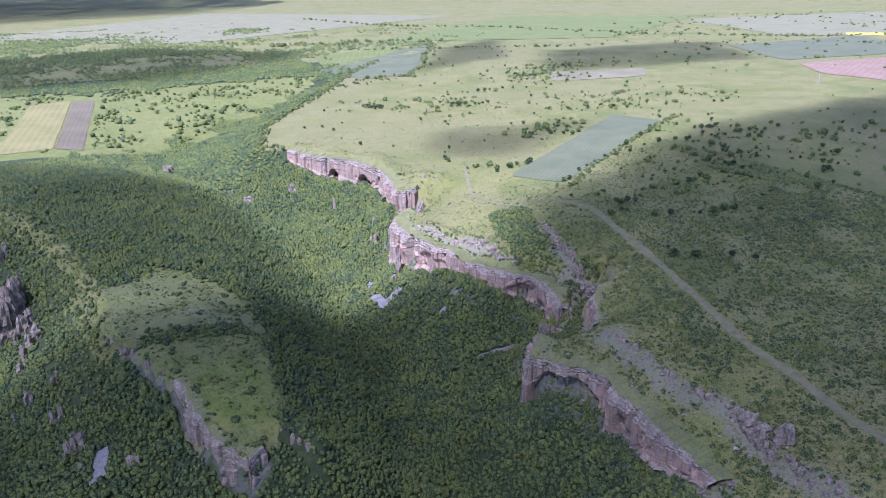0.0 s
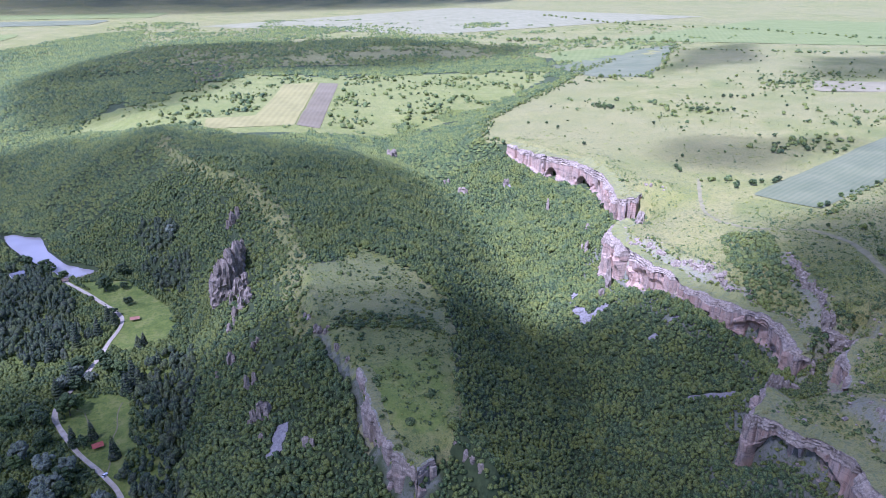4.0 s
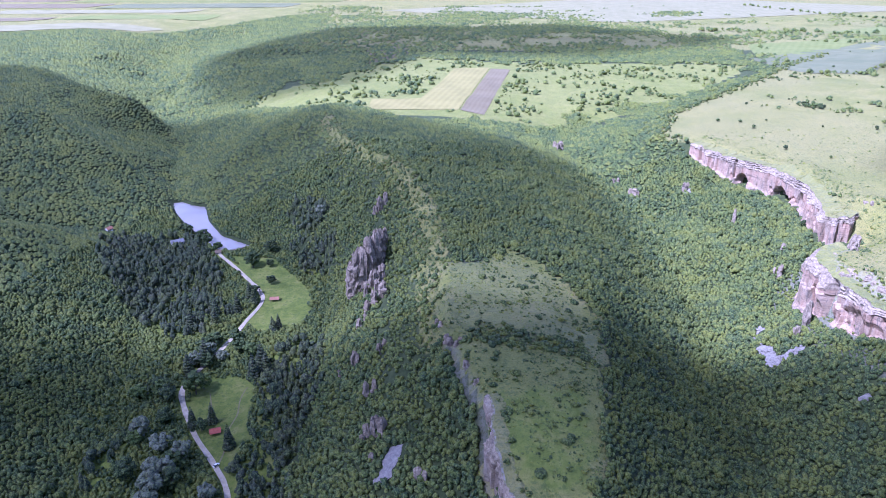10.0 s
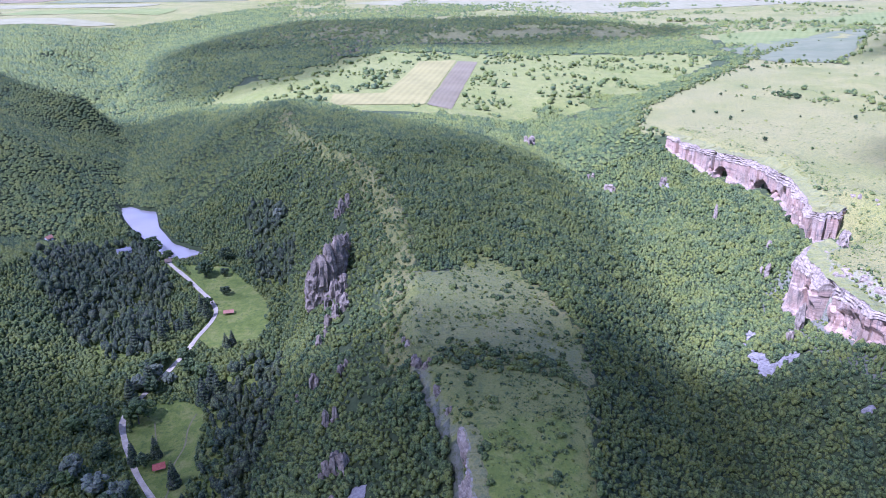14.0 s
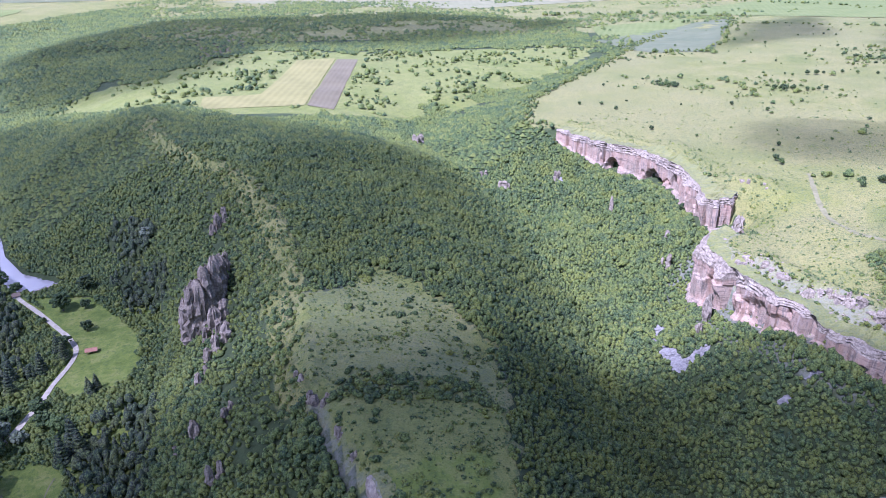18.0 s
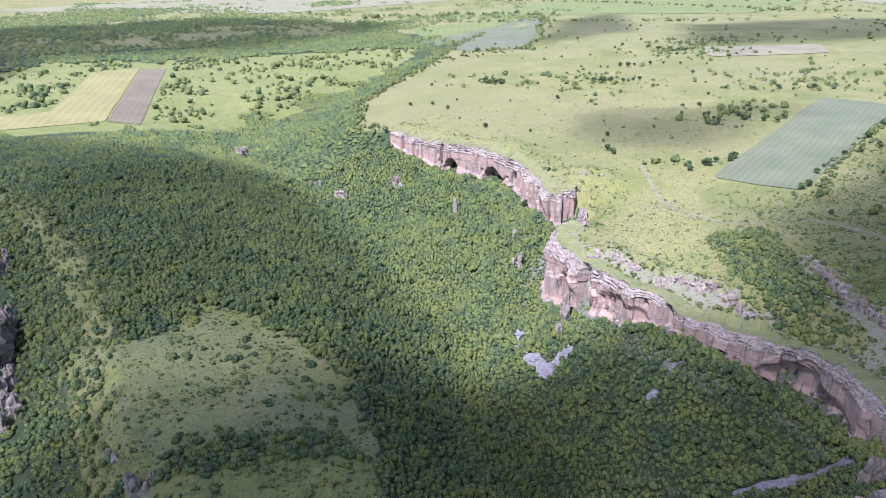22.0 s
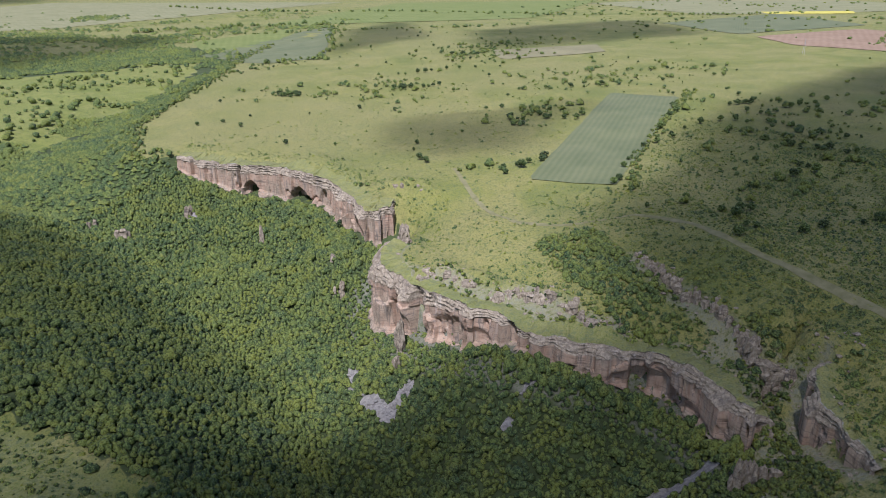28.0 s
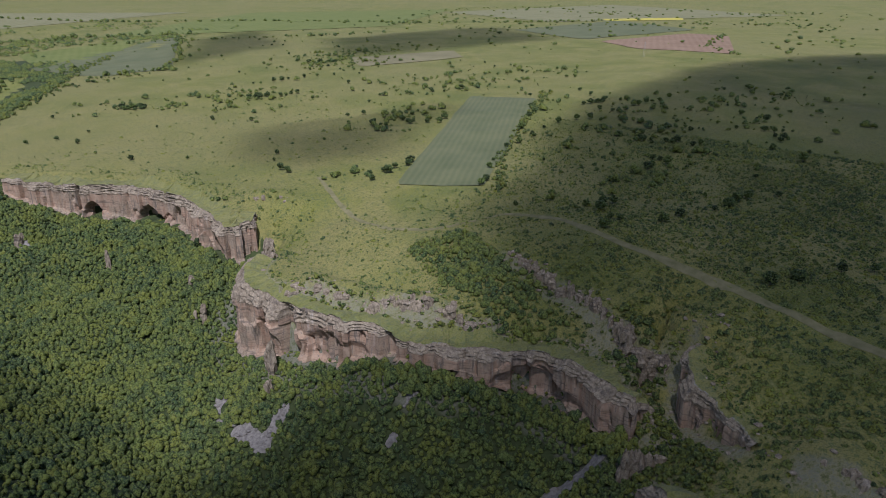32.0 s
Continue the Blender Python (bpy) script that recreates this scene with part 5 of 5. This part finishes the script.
CLOUD = cloud_material()
cloud([(-1000, -500), (-1000, 420), (-420, 400), (-200, 415), (-60, 370), (60, 395), (170, 375), (205, 385), (232, 362), (250, 332), (300, 325), (325, 372), (385, 382), (470, 402),
       (612, 455), (800, 475), (1150, 470), (1500, 300), (1500, -500)], "wide grey-white cumulus bank over the valley", 0.72, 70)
cloud([(-1000, 430), (-1000, 1180), (-620, 1160), (-360, 1040), (-220, 960), (-70, 860), (60, 780), (112, 735), (128, 650), (138, 620), (134, 560), (130, 506), (145, 440), (60, 430), (-60, 400), (-200, 430), (-420, 410)], "thinner white cumulus beside the wide bank", 0.48, 60)
cloud([(-20, 225), (0, 420), (110, 445), (140, 330), (112, 235)], "small grey cumulus under the wide bank", 0.22, 40)
cloud([(404, 640), (418, 585), (490, 548), (600, 562), (660, 600), (600, 636), (520, 648), (468, 710)], "small thin white cumulus over the plateau", 0.42, 45)
cloud([(-420, 1180), (-180, 1090), (-60, 1420), (300, 1430), (680, 1640), (300, 2000), (-300, 1900), (-520, 1500)], "white cumulus over the far woods", 0.5, 80, step=20)
cloud([(900, 1000), (1400, 880), (1650, 1170), (1150, 1260)], "white cumulus over the far plain", 0.5, 70, step=20)
cloud([(700, 1150), (1000, 1500), (1250, 1600), (1000, 1250)], "long white cumulus over the far plain", 0.45, 60, step=20)
cloud([(-1900, 3300), (-1900, 5000), (900, 5000), (900, 3400), (-300, 3150)], "tall sunlit cumulus beyond the northern plain", 0.7, 200, 600.0, 50, 1200)


# ---- rock outcrops in the woods ----
def outcrop(x, y, columns, label, seed, mat=None):
    """columns: (east, north, half width, height) of each pillar about the foot."""
    top = tagged(new("rock_outcrop"), label, "rock", "rock outcrops")
    top.location = (x, y, float(height(x, y)[0]) - 2.5)
    for k, (dx, dy, w, h) in enumerate(columns):
        v, f = pillar(seed + k * 1.7, w, h + 2.5)
        v[:, 2] += float(height(x + dx, y + dy)[0]) - 2.5 - top.location.z
        ob = child("rock_pillar", mesh_of("rock_pillar", v, f, mat or ROCK_GREY, False), top)
        ob.location = (dx, dy, 0)
    return top


outcrop(-58, 494, [(-9, -12, 5, 24), (-5, -14, 5, 30), (0, -13, 5.5, 32), (5, -9, 5.5, 33), (9, -3, 5, 31), (-9, -5, 6, 23), (-3, -5, 7, 29), (4, -1, 7, 30), (10, 4, 5.5, 28), (0, 5, 6, 20), (9, 11, 5, 25), (12, 17, 4, 21), (10, 24, 4, 20), (13, 32, 3.5, 15)], "tall grey limestone spires standing above the wood", 1)
outcrop(-48, 462, [(0, 0, 4.5, 15), (5, 5, 4, 14), (-5, -3, 3, 9), (3, -6, 3, 8)], "cluster of grey rock pillars in the wood", 2)
outcrop(-46, 440, [(0, 0, 3.5, 10), (6, 4, 3.5, 11), (-5, -2, 2.5, 8)], "cluster of grey rock pillars in the wood", 3)
outcrop(-55, 421, [(0, 0, 2.5, 8), (4, 6, 2, 6)], "slim pair of grey rock pillars", 4)
outcrop(-54, 590, [(0, 0, 3.5, 12), (5, 3, 3, 11), (-4, -2, 3, 8)], "grey rock pillars below the crest", 5)
outcrop(-37, 373, [(0, 0, 2.6, 7), (3, 3, 2.0, 6)], "grey rock stack in the wood", 6)
outcrop(-53, 380, [(0, 0, 2.8, 9), (2, -3, 2, 6)], "grey rock stack in the wood", 7)
outcrop(-42, 338, [(0, 0, 2.4, 10), (5, 1, 2, 7)], "slim leaning rock needle", 8)
outcrop(-34, 303, [(-4, 0, 3, 9), (0, 1, 3.2, 11), (4, 0, 3, 9), (-6, -3, 2.2, 6)], "broad pale rock stack among bushes", 9)
outcrop(-10, 266, [(0, 0, 3, 6), (3, -2, 2, 5)], "small grey rock in the wood", 10)
outcrop(-34, 286, [(0, 0, 1.6, 4)], "small grey rock in the wood", 11)
outcrop(-63, 380, [(0, 0, 1.5, 5)], "small grey rock needle in the wood", 12)
outcrop(5, 342, [(0, 0, 2.6, 4), (-2, 4, 2.2, 4)], "grey rocks on the spur's edge", 13)
outcrop(0, 358, [(0, 0, 1.8, 3), (-2, 5, 1.5, 2.5)], "grey rocks on the spur's edge", 14)
outcrop(250, 695, [(0, 0, 3, 8), (4, 3, 2.2, 6)], "pale rock tooth on the canyon side", 15, ROCK)
outcrop(203, 708, [(0, 0, 4, 9), (-4, 2, 3, 8), (3, -2, 2, 6)], "pinkish rock knob with a hollow", 16, ROCK)
outcrop(188, 741, [(0, 0, 3, 6), (5, 0, 2.5, 5)], "dark rock knob on the canyon side", 17, ROCK)
outcrop(271, 616, [(0, 0, 1.8, 12), (-1, -3, 1.4, 7)], "pale streak of rock below the cliff", 18, ROCK)
outcrop(264, 503, [(0, 0, 2.4, 11), (2, 3, 2, 8), (-2, 6, 1.5, 6)], "slim pale rock needle", 19, ROCK)
outcrop(279, 535, [(0, 0, 2.6, 6)], "small pale rock on the canyon side", 20, ROCK)
outcrop(247, 425, [(0, 0, 2.8, 19), (1.5, 4, 2.5, 14)], "tall grey rock pinnacle leaning on the cliff", 21, ROCK_GREY)
outcrop(236, 418, [(0, 0, 2.4, 7), (3, 1, 2, 6)], "pale rock stump above the scree", 22, ROCK_GREY)
outcrop(141, 838, [(0, 0, 3, 9), (4, 4, 3.5, 11), (-3, 5, 2.5, 8)], "pale rock pillars at the canyon head", 23, ROCK)
outcrop(320, 508, [(0, 0, 4.6, 15), (3, 4, 4, 11), (-3, -3, 3.2, 9)], "squat rock tower beside the cliff", 24, ROCK)
outcrop(308, 492, [(0, 0, 3.5, 5), (4, 3, 3, 4)], "grey rocks in the saddle", 25)
outcrop(262, 246, [(0, 0, 2.2, 13), (1.5, -1.8, 2.4, 11.5), (3, -4, 2.8, 9.5), (5, -6.5, 3.0, 7), (7.5, -9.5, 2.8, 4.5), (-1, 1.5, 1.6, 8)], "pale triangular rock fin beside the creek bed", 27, ROCK)
outcrop(292, 249, [(0, 0, 2.2, 6), (2, 2, 1.6, 5)], "small grey rock stump in the gully", 28)
outcrop(258, 80, [(0, 0, 5, 9), (-3, -9, 5, 9), (1, -18, 5, 9), (2, 8, 4, 6)], "broad rounded grey rock mass below the pasture", 26)


# ---- single trees ----
def tree(name, kind, tall, wide, seed, mat, label):
    """A tapered trunk with limbs, and a crown of many small leafy clumps."""
    r = np.random.RandomState(seed)
    top = new(name)
    bm = bmesh.new()

    def limb(a, b, ra, rb):
        way = (b - a).to_track_quat("Z", "Y").to_matrix().to_4x4()
        g = bmesh.ops.create_cone(bm, segments=7, radius1=ra, radius2=rb, depth=(b - a).length, cap_ends=True)
        bmesh.ops.transform(bm, matrix=Matrix.Translation((a + b) / 2) @ way, verts=g["verts"])

    spruce = kind == "spruce"
    limb(Vector((0, 0, -0.6)), Vector((0.1, 0, tall * (0.85 if spruce else 0.55))), tall * 0.028, tall * 0.012)
    if not spruce:
        for k in range(5):
            a = k * 1.26 + r.uniform(-0.3, 0.3)
            limb(Vector((0.05, 0, tall * r.uniform(0.25, 0.4))), Vector((wide * 0.6 * math.cos(a), wide * 0.6 * math.sin(a), tall * r.uniform(0.55, 0.75))), tall * 0.013, tall * 0.005)
    part("trunk", bm, BARK, top)
    vs, fs, n = [], [], 0
    if spruce:
        for i in range(9):
            k = i / 8
            rad = wide * (1 - 0.9 * k) ** 0.85
            z = tall * (0.10 + 0.84 * k)
            m = max(5, int(10 - 5 * k))
            for j in range(m):
                a = j * math.tau / m + r.uniform(-0.3, 0.3) + i
                v, f = blob(seed * 31 + i * 11 + j, 0.45)
                d = rad * 0.6
                vs.append(v * (rad * 0.45 + 0.2) * (1, 1, 1.3) + (d * math.cos(a), d * math.sin(a), z - rad * 0.12))
                fs.append(f + n)
                n += len(v)
        vs.append(np.array([(0.25, 0, tall * 0.9), (-0.15, 0.22, tall * 0.9), (-0.15, -0.22, tall * 0.9), (0, 0, tall * 1.03)]))
        fs.append(np.array([(0, 1, 3), (1, 2, 3), (2, 0, 3)]) + n)
    else:
        for k in range(46):
            u = r.normal(0, 1, 3)
            u /= np.linalg.norm(u)
            d = r.uniform(0.55, 1.0)
            c = np.array((u[0] * wide * d * 0.82, u[1] * wide * d * 0.82, tall * 0.60 + u[2] * tall * 0.34 * d))
            v, f = blob(seed * 31 + k, 0.8)
            vs.append(v * r.uniform(0.16, 0.36) * wide + c)
            fs.append(f + n)
            n += len(v)
    child("crown", mesh_of("crown", np.concatenate(vs), np.concatenate(fs), mat, False), top)
    top.location = (0, 0, -300)
    return tagged(top, label, "tree")


KINDS = {
    "round": [tree("tree", "round", 9, 4.6, k, TREE_LEAVES, "round dark green broadleaf tree in the valley") for k in (1, 2)],
    "willow": [tree("willow_tree", "round", 10, 4.4, k, PALE_LEAVES, "silvery pale willow beside the valley road") for k in (5, 6)],
    "spruce": [tree("spruce_tree", "spruce", 13, 3.2, k, NEEDLES, "slender dark spruce on the valley meadow") for k in (7, 8)],
    "field": [tree("tree", "round", 6.5, 3.6, k, TREE_LEAVES, "small round tree alone on the pasture") for k in (9, 10, 11)],
}
USED = set()


def plant(kind, x, y, scale, group):
    r = random.random()
    first = KINDS[kind][int(r * 997) % len(KINDS[kind])]
    m = pose(x, y, float(height(x, y)[0]) - 0.1, 0, 0, r * 360)
    ob = copy_thing(first, m) if first in USED else first
    USED.add(first)
    ob.matrix_basis = m @ Matrix.Diagonal((scale, scale, scale * (0.85 + 0.3 * random.random()), 1))
    return tagged(ob, group=group)


for k, x, y, s in (("round", -177, 609, 0.95), ("round", -160, 606, 0.7), ("round", -151, 571, 0.75), ("spruce", -132, 490, 0.75), ("spruce", -128, 493, 0.7), ("spruce", -130, 487, 0.65), ("round", -166, 408, 1.35), ("round", -163, 415, 1.1),
                   ("spruce", -156, 371, 0.85), ("spruce", -146, 378, 0.8), ("spruce", -128, 353, 0.95), ("round", -150, 369, 0.75), ("round", -161, 552, 0.9), ("spruce", -158, 536, 0.9), ("spruce", -164, 545, 0.9), ("spruce", -168, 522, 1.0),
                   ("willow", -183, 358, 1.1), ("willow", -167, 347, 1.15), ("willow", -159, 312, 1.3), ("willow", -156, 327, 1.0), ("willow", -152, 340, 1.15), ("willow", -157, 299, 1.2), ("round", -150, 318, 1.1), ("round", -200, 396, 1.0), ("round", -187, 402, 1.0),
                   ("round", -178, 323, 1.15), ("spruce", -131, 426, 1.2), ("spruce", -128, 437, 1.2), ("spruce", -123, 430, 1.1), ("spruce", -197, 494, 1.1), ("spruce", -178, 430, 1.1), ("round", -265, 690, 1.0), ("round", -244, 675, 1.1), ("round", -238, 669, 1.0),
                   ("round", -224, 656, 0.8), ("round", -272, 700, 0.9), ("willow", -170, 455, 0.9), ("willow", -160, 450, 0.8), ("willow", -176, 440, 0.9), ("round", -140, 452, 1.0), ("round", -150, 462, 0.9), ("willow", -118, 655, 0.9), ("willow", -163, 326, 1.1), ("willow", -128, 309, 0.9), ("round", -181, 397, 1.05), ("round", -192, 409, 0.95), ("round", -153, 333, 1.1), ("round", -184, 352, 0.8), ("round", -175, 375, 1.0), ("round", -165, 635, 1.1), ("round", -176, 606, 1.2), ("spruce", -172, 448, 1.1), ("round", -172, 470, 1.0), ("round", -158, 478, 0.9), ("round", -176, 460, 1.1), ("spruce", -180, 500, 1.0), ("spruce", -184, 515, 1.05), ("round", -168, 440, 1.0)):
    plant(k, x, y, s * 1.35, "valley trees")
for x0, y0, x1, y1, count in ((464, 912, 490, 888, 14), (823, 1014, 837, 952, 10), (562, 821, 614, 799, 12), (540, 620, 590, 575, 12), (470, 505, 407, 512, 7), (443, 345, 410, 322, 7), (700, 480, 740, 450, 7), (600, 380, 613, 328, 9), (560, 345, 530, 332, 5),
                              (432, 419, 704, 526, 12), (322, 566, 332, 580, 6), (640, 700, 760, 640, 9), (560, 470, 800, 420, 14), (420, 300, 520, 250, 8), (650, 900, 760, 860, 10), (380, 560, 440, 620, 4), (365, 250, 420, 180, 5), (600, 250, 760, 330, 10)):
    for k in range(count):
        u = (k + random.uniform(0.1, 0.9)) / count
        plant("field", x0 + (x1 - x0) * u + random.gauss(0, 6), y0 + (y1 - y0) * u + random.gauss(0, 6), random.uniform(0.45, 1.1), "plateau trees")
for k in range(110):
    x, y = random.uniform(330, 1000), random.uniform(250, 1250)
    if bool(pasture(np.array([x]), np.array([y]))[0]):
        plant("field", x, y, random.uniform(0.3, 0.8), "plateau trees")


# ---- buildings and small works in the valley ----
def box(bm, x0, y0, z0, x1, y1, z1, turn=None):
    g = bmesh.ops.create_cube(bm, size=1.0)
    m = Matrix.Translation(((x0 + x1) / 2, (y0 + y1) / 2, (z0 + z1) / 2)) @ Matrix.Diagonal((x1 - x0, y1 - y0, z1 - z0, 1))
    bmesh.ops.transform(bm, matrix=(turn or Matrix()) @ m, verts=g["verts"])
    return bm


def roof_mesh(w, d, low, high, over, thick=0.12):
    """A gabled roof: two slabs that meet at the ridge."""
    bm = bmesh.new()
    rise, half = high - low, d / 2 + over
    for s in (-1, 1):
        q = [(-w / 2 - over, 0, high), (w / 2 + over, 0, high), (w / 2 + over, s * half, low - rise * over / (d / 2)), (-w / 2 - over, s * half, low - rise * over / (d / 2))]
        a = [bm.verts.new(v) for v in q]
        b = [bm.verts.new((v[0], v[1], v[2] - thick)) for v in q]
        bm.faces.new(a)
        bm.faces.new(b[::-1])
        for i in range(4):
            bm.faces.new((a[i], b[i], b[(i + 1) % 4], a[(i + 1) % 4]))
    bmesh.ops.recalc_face_normals(bm, faces=bm.faces[:])
    return bm


TILES = plain("red_roof_tiles", (0.30, 0.075, 0.05), (0.44, 0.14, 0.09), 1.2, 0.8)
OLD_TILES = plain("brown_roof_tiles", (0.33, 0.15, 0.09), (0.45, 0.23, 0.15), 1.2, 0.8)
WOOD = plain("grey_wood", (0.14, 0.10, 0.07), (0.25, 0.19, 0.13), 0.6, 0.8, (1, 1, 0.2))
PLASTER = plain("white_plaster", (0.62, 0.61, 0.58), (0.78, 0.77, 0.74), 2.0)
CONCRETE = plain("concrete", (0.30, 0.29, 0.27), (0.44, 0.43, 0.40), 2.0)
SLATE = plain("grey_roofing", (0.16, 0.16, 0.17), (0.26, 0.26, 0.27), 1.5)


def shelter(x, y, turn, w, d, mat, label):
    top = tagged(new("picnic_shelter"), label, "shelter", "picnic shelters")
    top.matrix_basis = pose(x, y, float(height(x, y)[0]), 0, 0, turn)
    roof = part("roof", roof_mesh(w, d, 2.4, 3.6, 0.5), mat, top)
    part("ridge_cap", box(bmesh.new(), -w / 2 - 0.5, -0.16, 3.52, w / 2 + 0.5, 0.16, 3.68), mat, roof)
    for sx in (-1, 1):
        for sy in (-1, 1):
            part("post", box(bmesh.new(), sx * w * 0.46 - 0.1, sy * d * 0.44 - 0.1, -0.3, sx * w * 0.46 + 0.1, sy * d * 0.44 + 0.1, 2.5), WOOD, top)
    part("table", box(bmesh.new(), -w * 0.3, -0.45, 0.70, w * 0.3, 0.45, 0.78), WOOD, top)
    for s in (-1, 1):
        part("bench", box(bmesh.new(), -w * 0.3, s * 1.0 - 0.18, 0.40, w * 0.3, s * 1.0 + 0.18, 0.47), WOOD, top)
        part("table_leg", box(bmesh.new(), s * w * 0.22 - 0.08, -0.3, -0.2, s * w * 0.22 + 0.08, 0.3, 0.7), WOOD, top)
    return top


shelter(-141, 367.5, 20, 6.0, 5.0, TILES, "picnic shelter with a red tiled roof on the meadow")
shelter(-141.6, 540, 8, 7.0, 4.4, OLD_TILES, "picnic shelter with a faded orange roof on the meadow")


def house(x, y, turn, w, d, tall, label, mat):
    top = tagged(new("house"), label, "house")
    top.matrix_basis = pose(x, y, float(height(x, y)[0]) - 0.3, 0, 0, turn)
    bm = box(bmesh.new(), -w / 2, -d / 2, -1.0, w / 2, d / 2, tall)
    for s in (-1, 1):   # gables
        a = [bm.verts.new(v) for v in ((s * w / 2, -d / 2, tall), (s * w / 2, d / 2, tall), (s * w / 2, 0, tall + 1.7))]
        b = [bm.verts.new((v.co.x - s * 0.2, v.co.y, v.co.z)) for v in a]
        bm.faces.new(a), bm.faces.new(b[::-1])
    bmesh.ops.recalc_face_normals(bm, faces=bm.faces[:])
    part("wall", bm, PLASTER, top)
    part("roof", roof_mesh(w, d, tall + 0.05, tall + 1.9, 0.5, 0.18), mat, top)
    part("chimney", box(bmesh.new(), w * 0.2, 0.3, tall + 0.8, w * 0.2 + 0.6, 0.9, tall + 2.7), CONCRETE, top)
    for k in range(4):
        u = -w / 2 + w * (k + 0.5) / 4
        for s in (-1, 1):
            win = part("window", box(bmesh.new(), u - 0.55, s * d / 2 - 0.04, 0.95, u + 0.55, s * d / 2 + 0.03, 2.25), WOOD, top)
            part("pane", box(bmesh.new(), u - 0.47, s * d / 2 - 0.05, 1.03, u + 0.47, s * d / 2 + 0.045, 2.17), SLATE, win, "dark window pane")
            part("sill", box(bmesh.new(), u - 0.65, s * d / 2 - 0.02, 0.85, u + 0.65, s * d / 2 + 0.15 * s, 0.93), CONCRETE, win)
    part("door", box(bmesh.new(), -0.5, -d / 2 - 0.06, 0.0, 0.5, -d / 2 + 0.02, 2.05), WOOD, top)
    return top


house(-268, 666, 30, 12, 7.5, 3.0, "white house with a grey roof beside the pond", SLATE)
house(-346, 688, 60, 6, 4.5, 2.6, "small brown-roofed hut at the wood's edge", OLD_TILES)
house(-219, 640, 20, 5, 4, 2.4, "small dark-roofed hut near the weir", WOOD)


def weir():
    top = tagged(new("weir"), "concrete weir with a footbridge closing the pond", "weir")
    top.matrix_basis = pose(-197, 650, 0, 0, 0, 37)
    part("dam_wall", box(bmesh.new(), -13, -1.0, -2, 13, 1.0, 4.6), CONCRETE, top)
    part("footbridge", box(bmesh.new(), -13, -1.3, 6.3, 13, 0.9, 6.6), WOOD, top)
    for k in range(5):
        u = -12 + k * 6
        part("pier", box(bmesh.new(), u - 0.5, -1.3, -2, u + 0.5, 1.2, 6.3), CONCRETE, top)
    for s in (-1.25, 0.85):
        part("handrail", box(bmesh.new(), -13, s - 0.05, 7.5, 13, s + 0.05, 7.6), WOOD, top)
        for k in range(7):
            part("rail_post", box(bmesh.new(), -12.9 + k * 4.3 - 0.05, s - 0.05, 6.6, -12.9 + k * 4.3 + 0.05, s + 0.05, 7.5), WOOD, top)


weir()


def car(x, y, turn):
    paint = plain("white_paint", (0.72, 0.72, 0.71), (0.80, 0.80, 0.79), 3.0, 0.35, bump=0.0)
    glass, rubber = plain("dark_glass", (0.02, 0.022, 0.025), (0.03, 0.032, 0.035), 3.0, 0.1, bump=0.0), plain("rubber", (0.02, 0.02, 0.02), (0.03, 0.03, 0.03), 0.5)
    top = tagged(new("car"), "white parked car beside the gravel road", "car")
    top.matrix_basis = pose(x, y, float(height(x, y)[0]) + 0.45, 0, 0, turn)
    bm = box(bmesh.new(), -2.1, -0.88, 0.28, 2.1, 0.88, 0.85)
    bmesh.ops.bevel(bm, geom=bm.edges[:], offset=0.14, segments=2, affect="EDGES")
    part("body", bm, paint, top)
    bm = box(bmesh.new(), -1.6, -0.78, 0.8, 0.9, 0.78, 1.42)
    for v in bm.verts:
        if v.co.z > 1:
            v.co.x *= 0.72
            v.co.y *= 0.86
    part("cabin", bm, glass, top)
    part("roof", box(bmesh.new(), -1.12, -0.64, 1.42, 0.62, 0.64, 1.47), paint, top)
    for sx in (-1.3, 1.3):
        for sy in (-0.8, 0.8):
            bm = bmesh.new()
            bmesh.ops.create_cone(bm, segments=16, radius1=0.32, radius2=0.32, depth=0.2, cap_ends=True)
            bmesh.ops.transform(bm, matrix=pose(sx, sy, 0.32, 90), verts=bm.verts[:])
            wheel = part("wheel", bm, rubber, top)
            bm = bmesh.new()
            bmesh.ops.create_cone(bm, segments=12, radius1=0.19, radius2=0.19, depth=0.22, cap_ends=True)
            bmesh.ops.transform(bm, matrix=pose(sx, sy, 0.32, 90), verts=bm.verts[:])
            part("rim", bm, CONCRETE, wheel, "grey metal wheel rim")


car(-131.5, 337, 60)


def pylon(x, y):
    top = tagged(new("power_pylon"), "slim lattice power pylon far on the plateau", "pylon")
    top.matrix_basis = pose(x, y, float(height(x, y)[0]), 0, 0, 20)
    for sx in (-1, 1):
        for sy in (-1, 1):
            bm = bmesh.new()
            g = bmesh.ops.create_cone(bm, segments=6, radius1=0.22, radius2=0.14, depth=22, cap_ends=True)
            bmesh.ops.transform(bm, matrix=Matrix.Translation((sx * 0.85, sy * 0.85, 10.9)) @ Euler((sy * 0.055, -sx * 0.055, 0)).to_matrix().to_4x4(), verts=g["verts"])
            part("leg", bm, CONCRETE, top)
    for z, w in ((16, 3.2), (19, 2.6), (21.5, 2.0)):
        part("cross_arm", box(bmesh.new(), -w, -0.2, z, w, 0.2, z + 0.3), CONCRETE, top)


pylon(1165, 588)
for line, label in (([(-131, 334), (-130, 352), (-135, 371), (-131, 381), (-135, 403), (-133, 415)], "wheel track across the meadow"), ([(-157, 409), (-150, 390), (-143, 376)], "wheel track across the meadow grass")):
    ribbon("meadow_track", line, 0.9, TRACK, label, 0.25, 0.4)
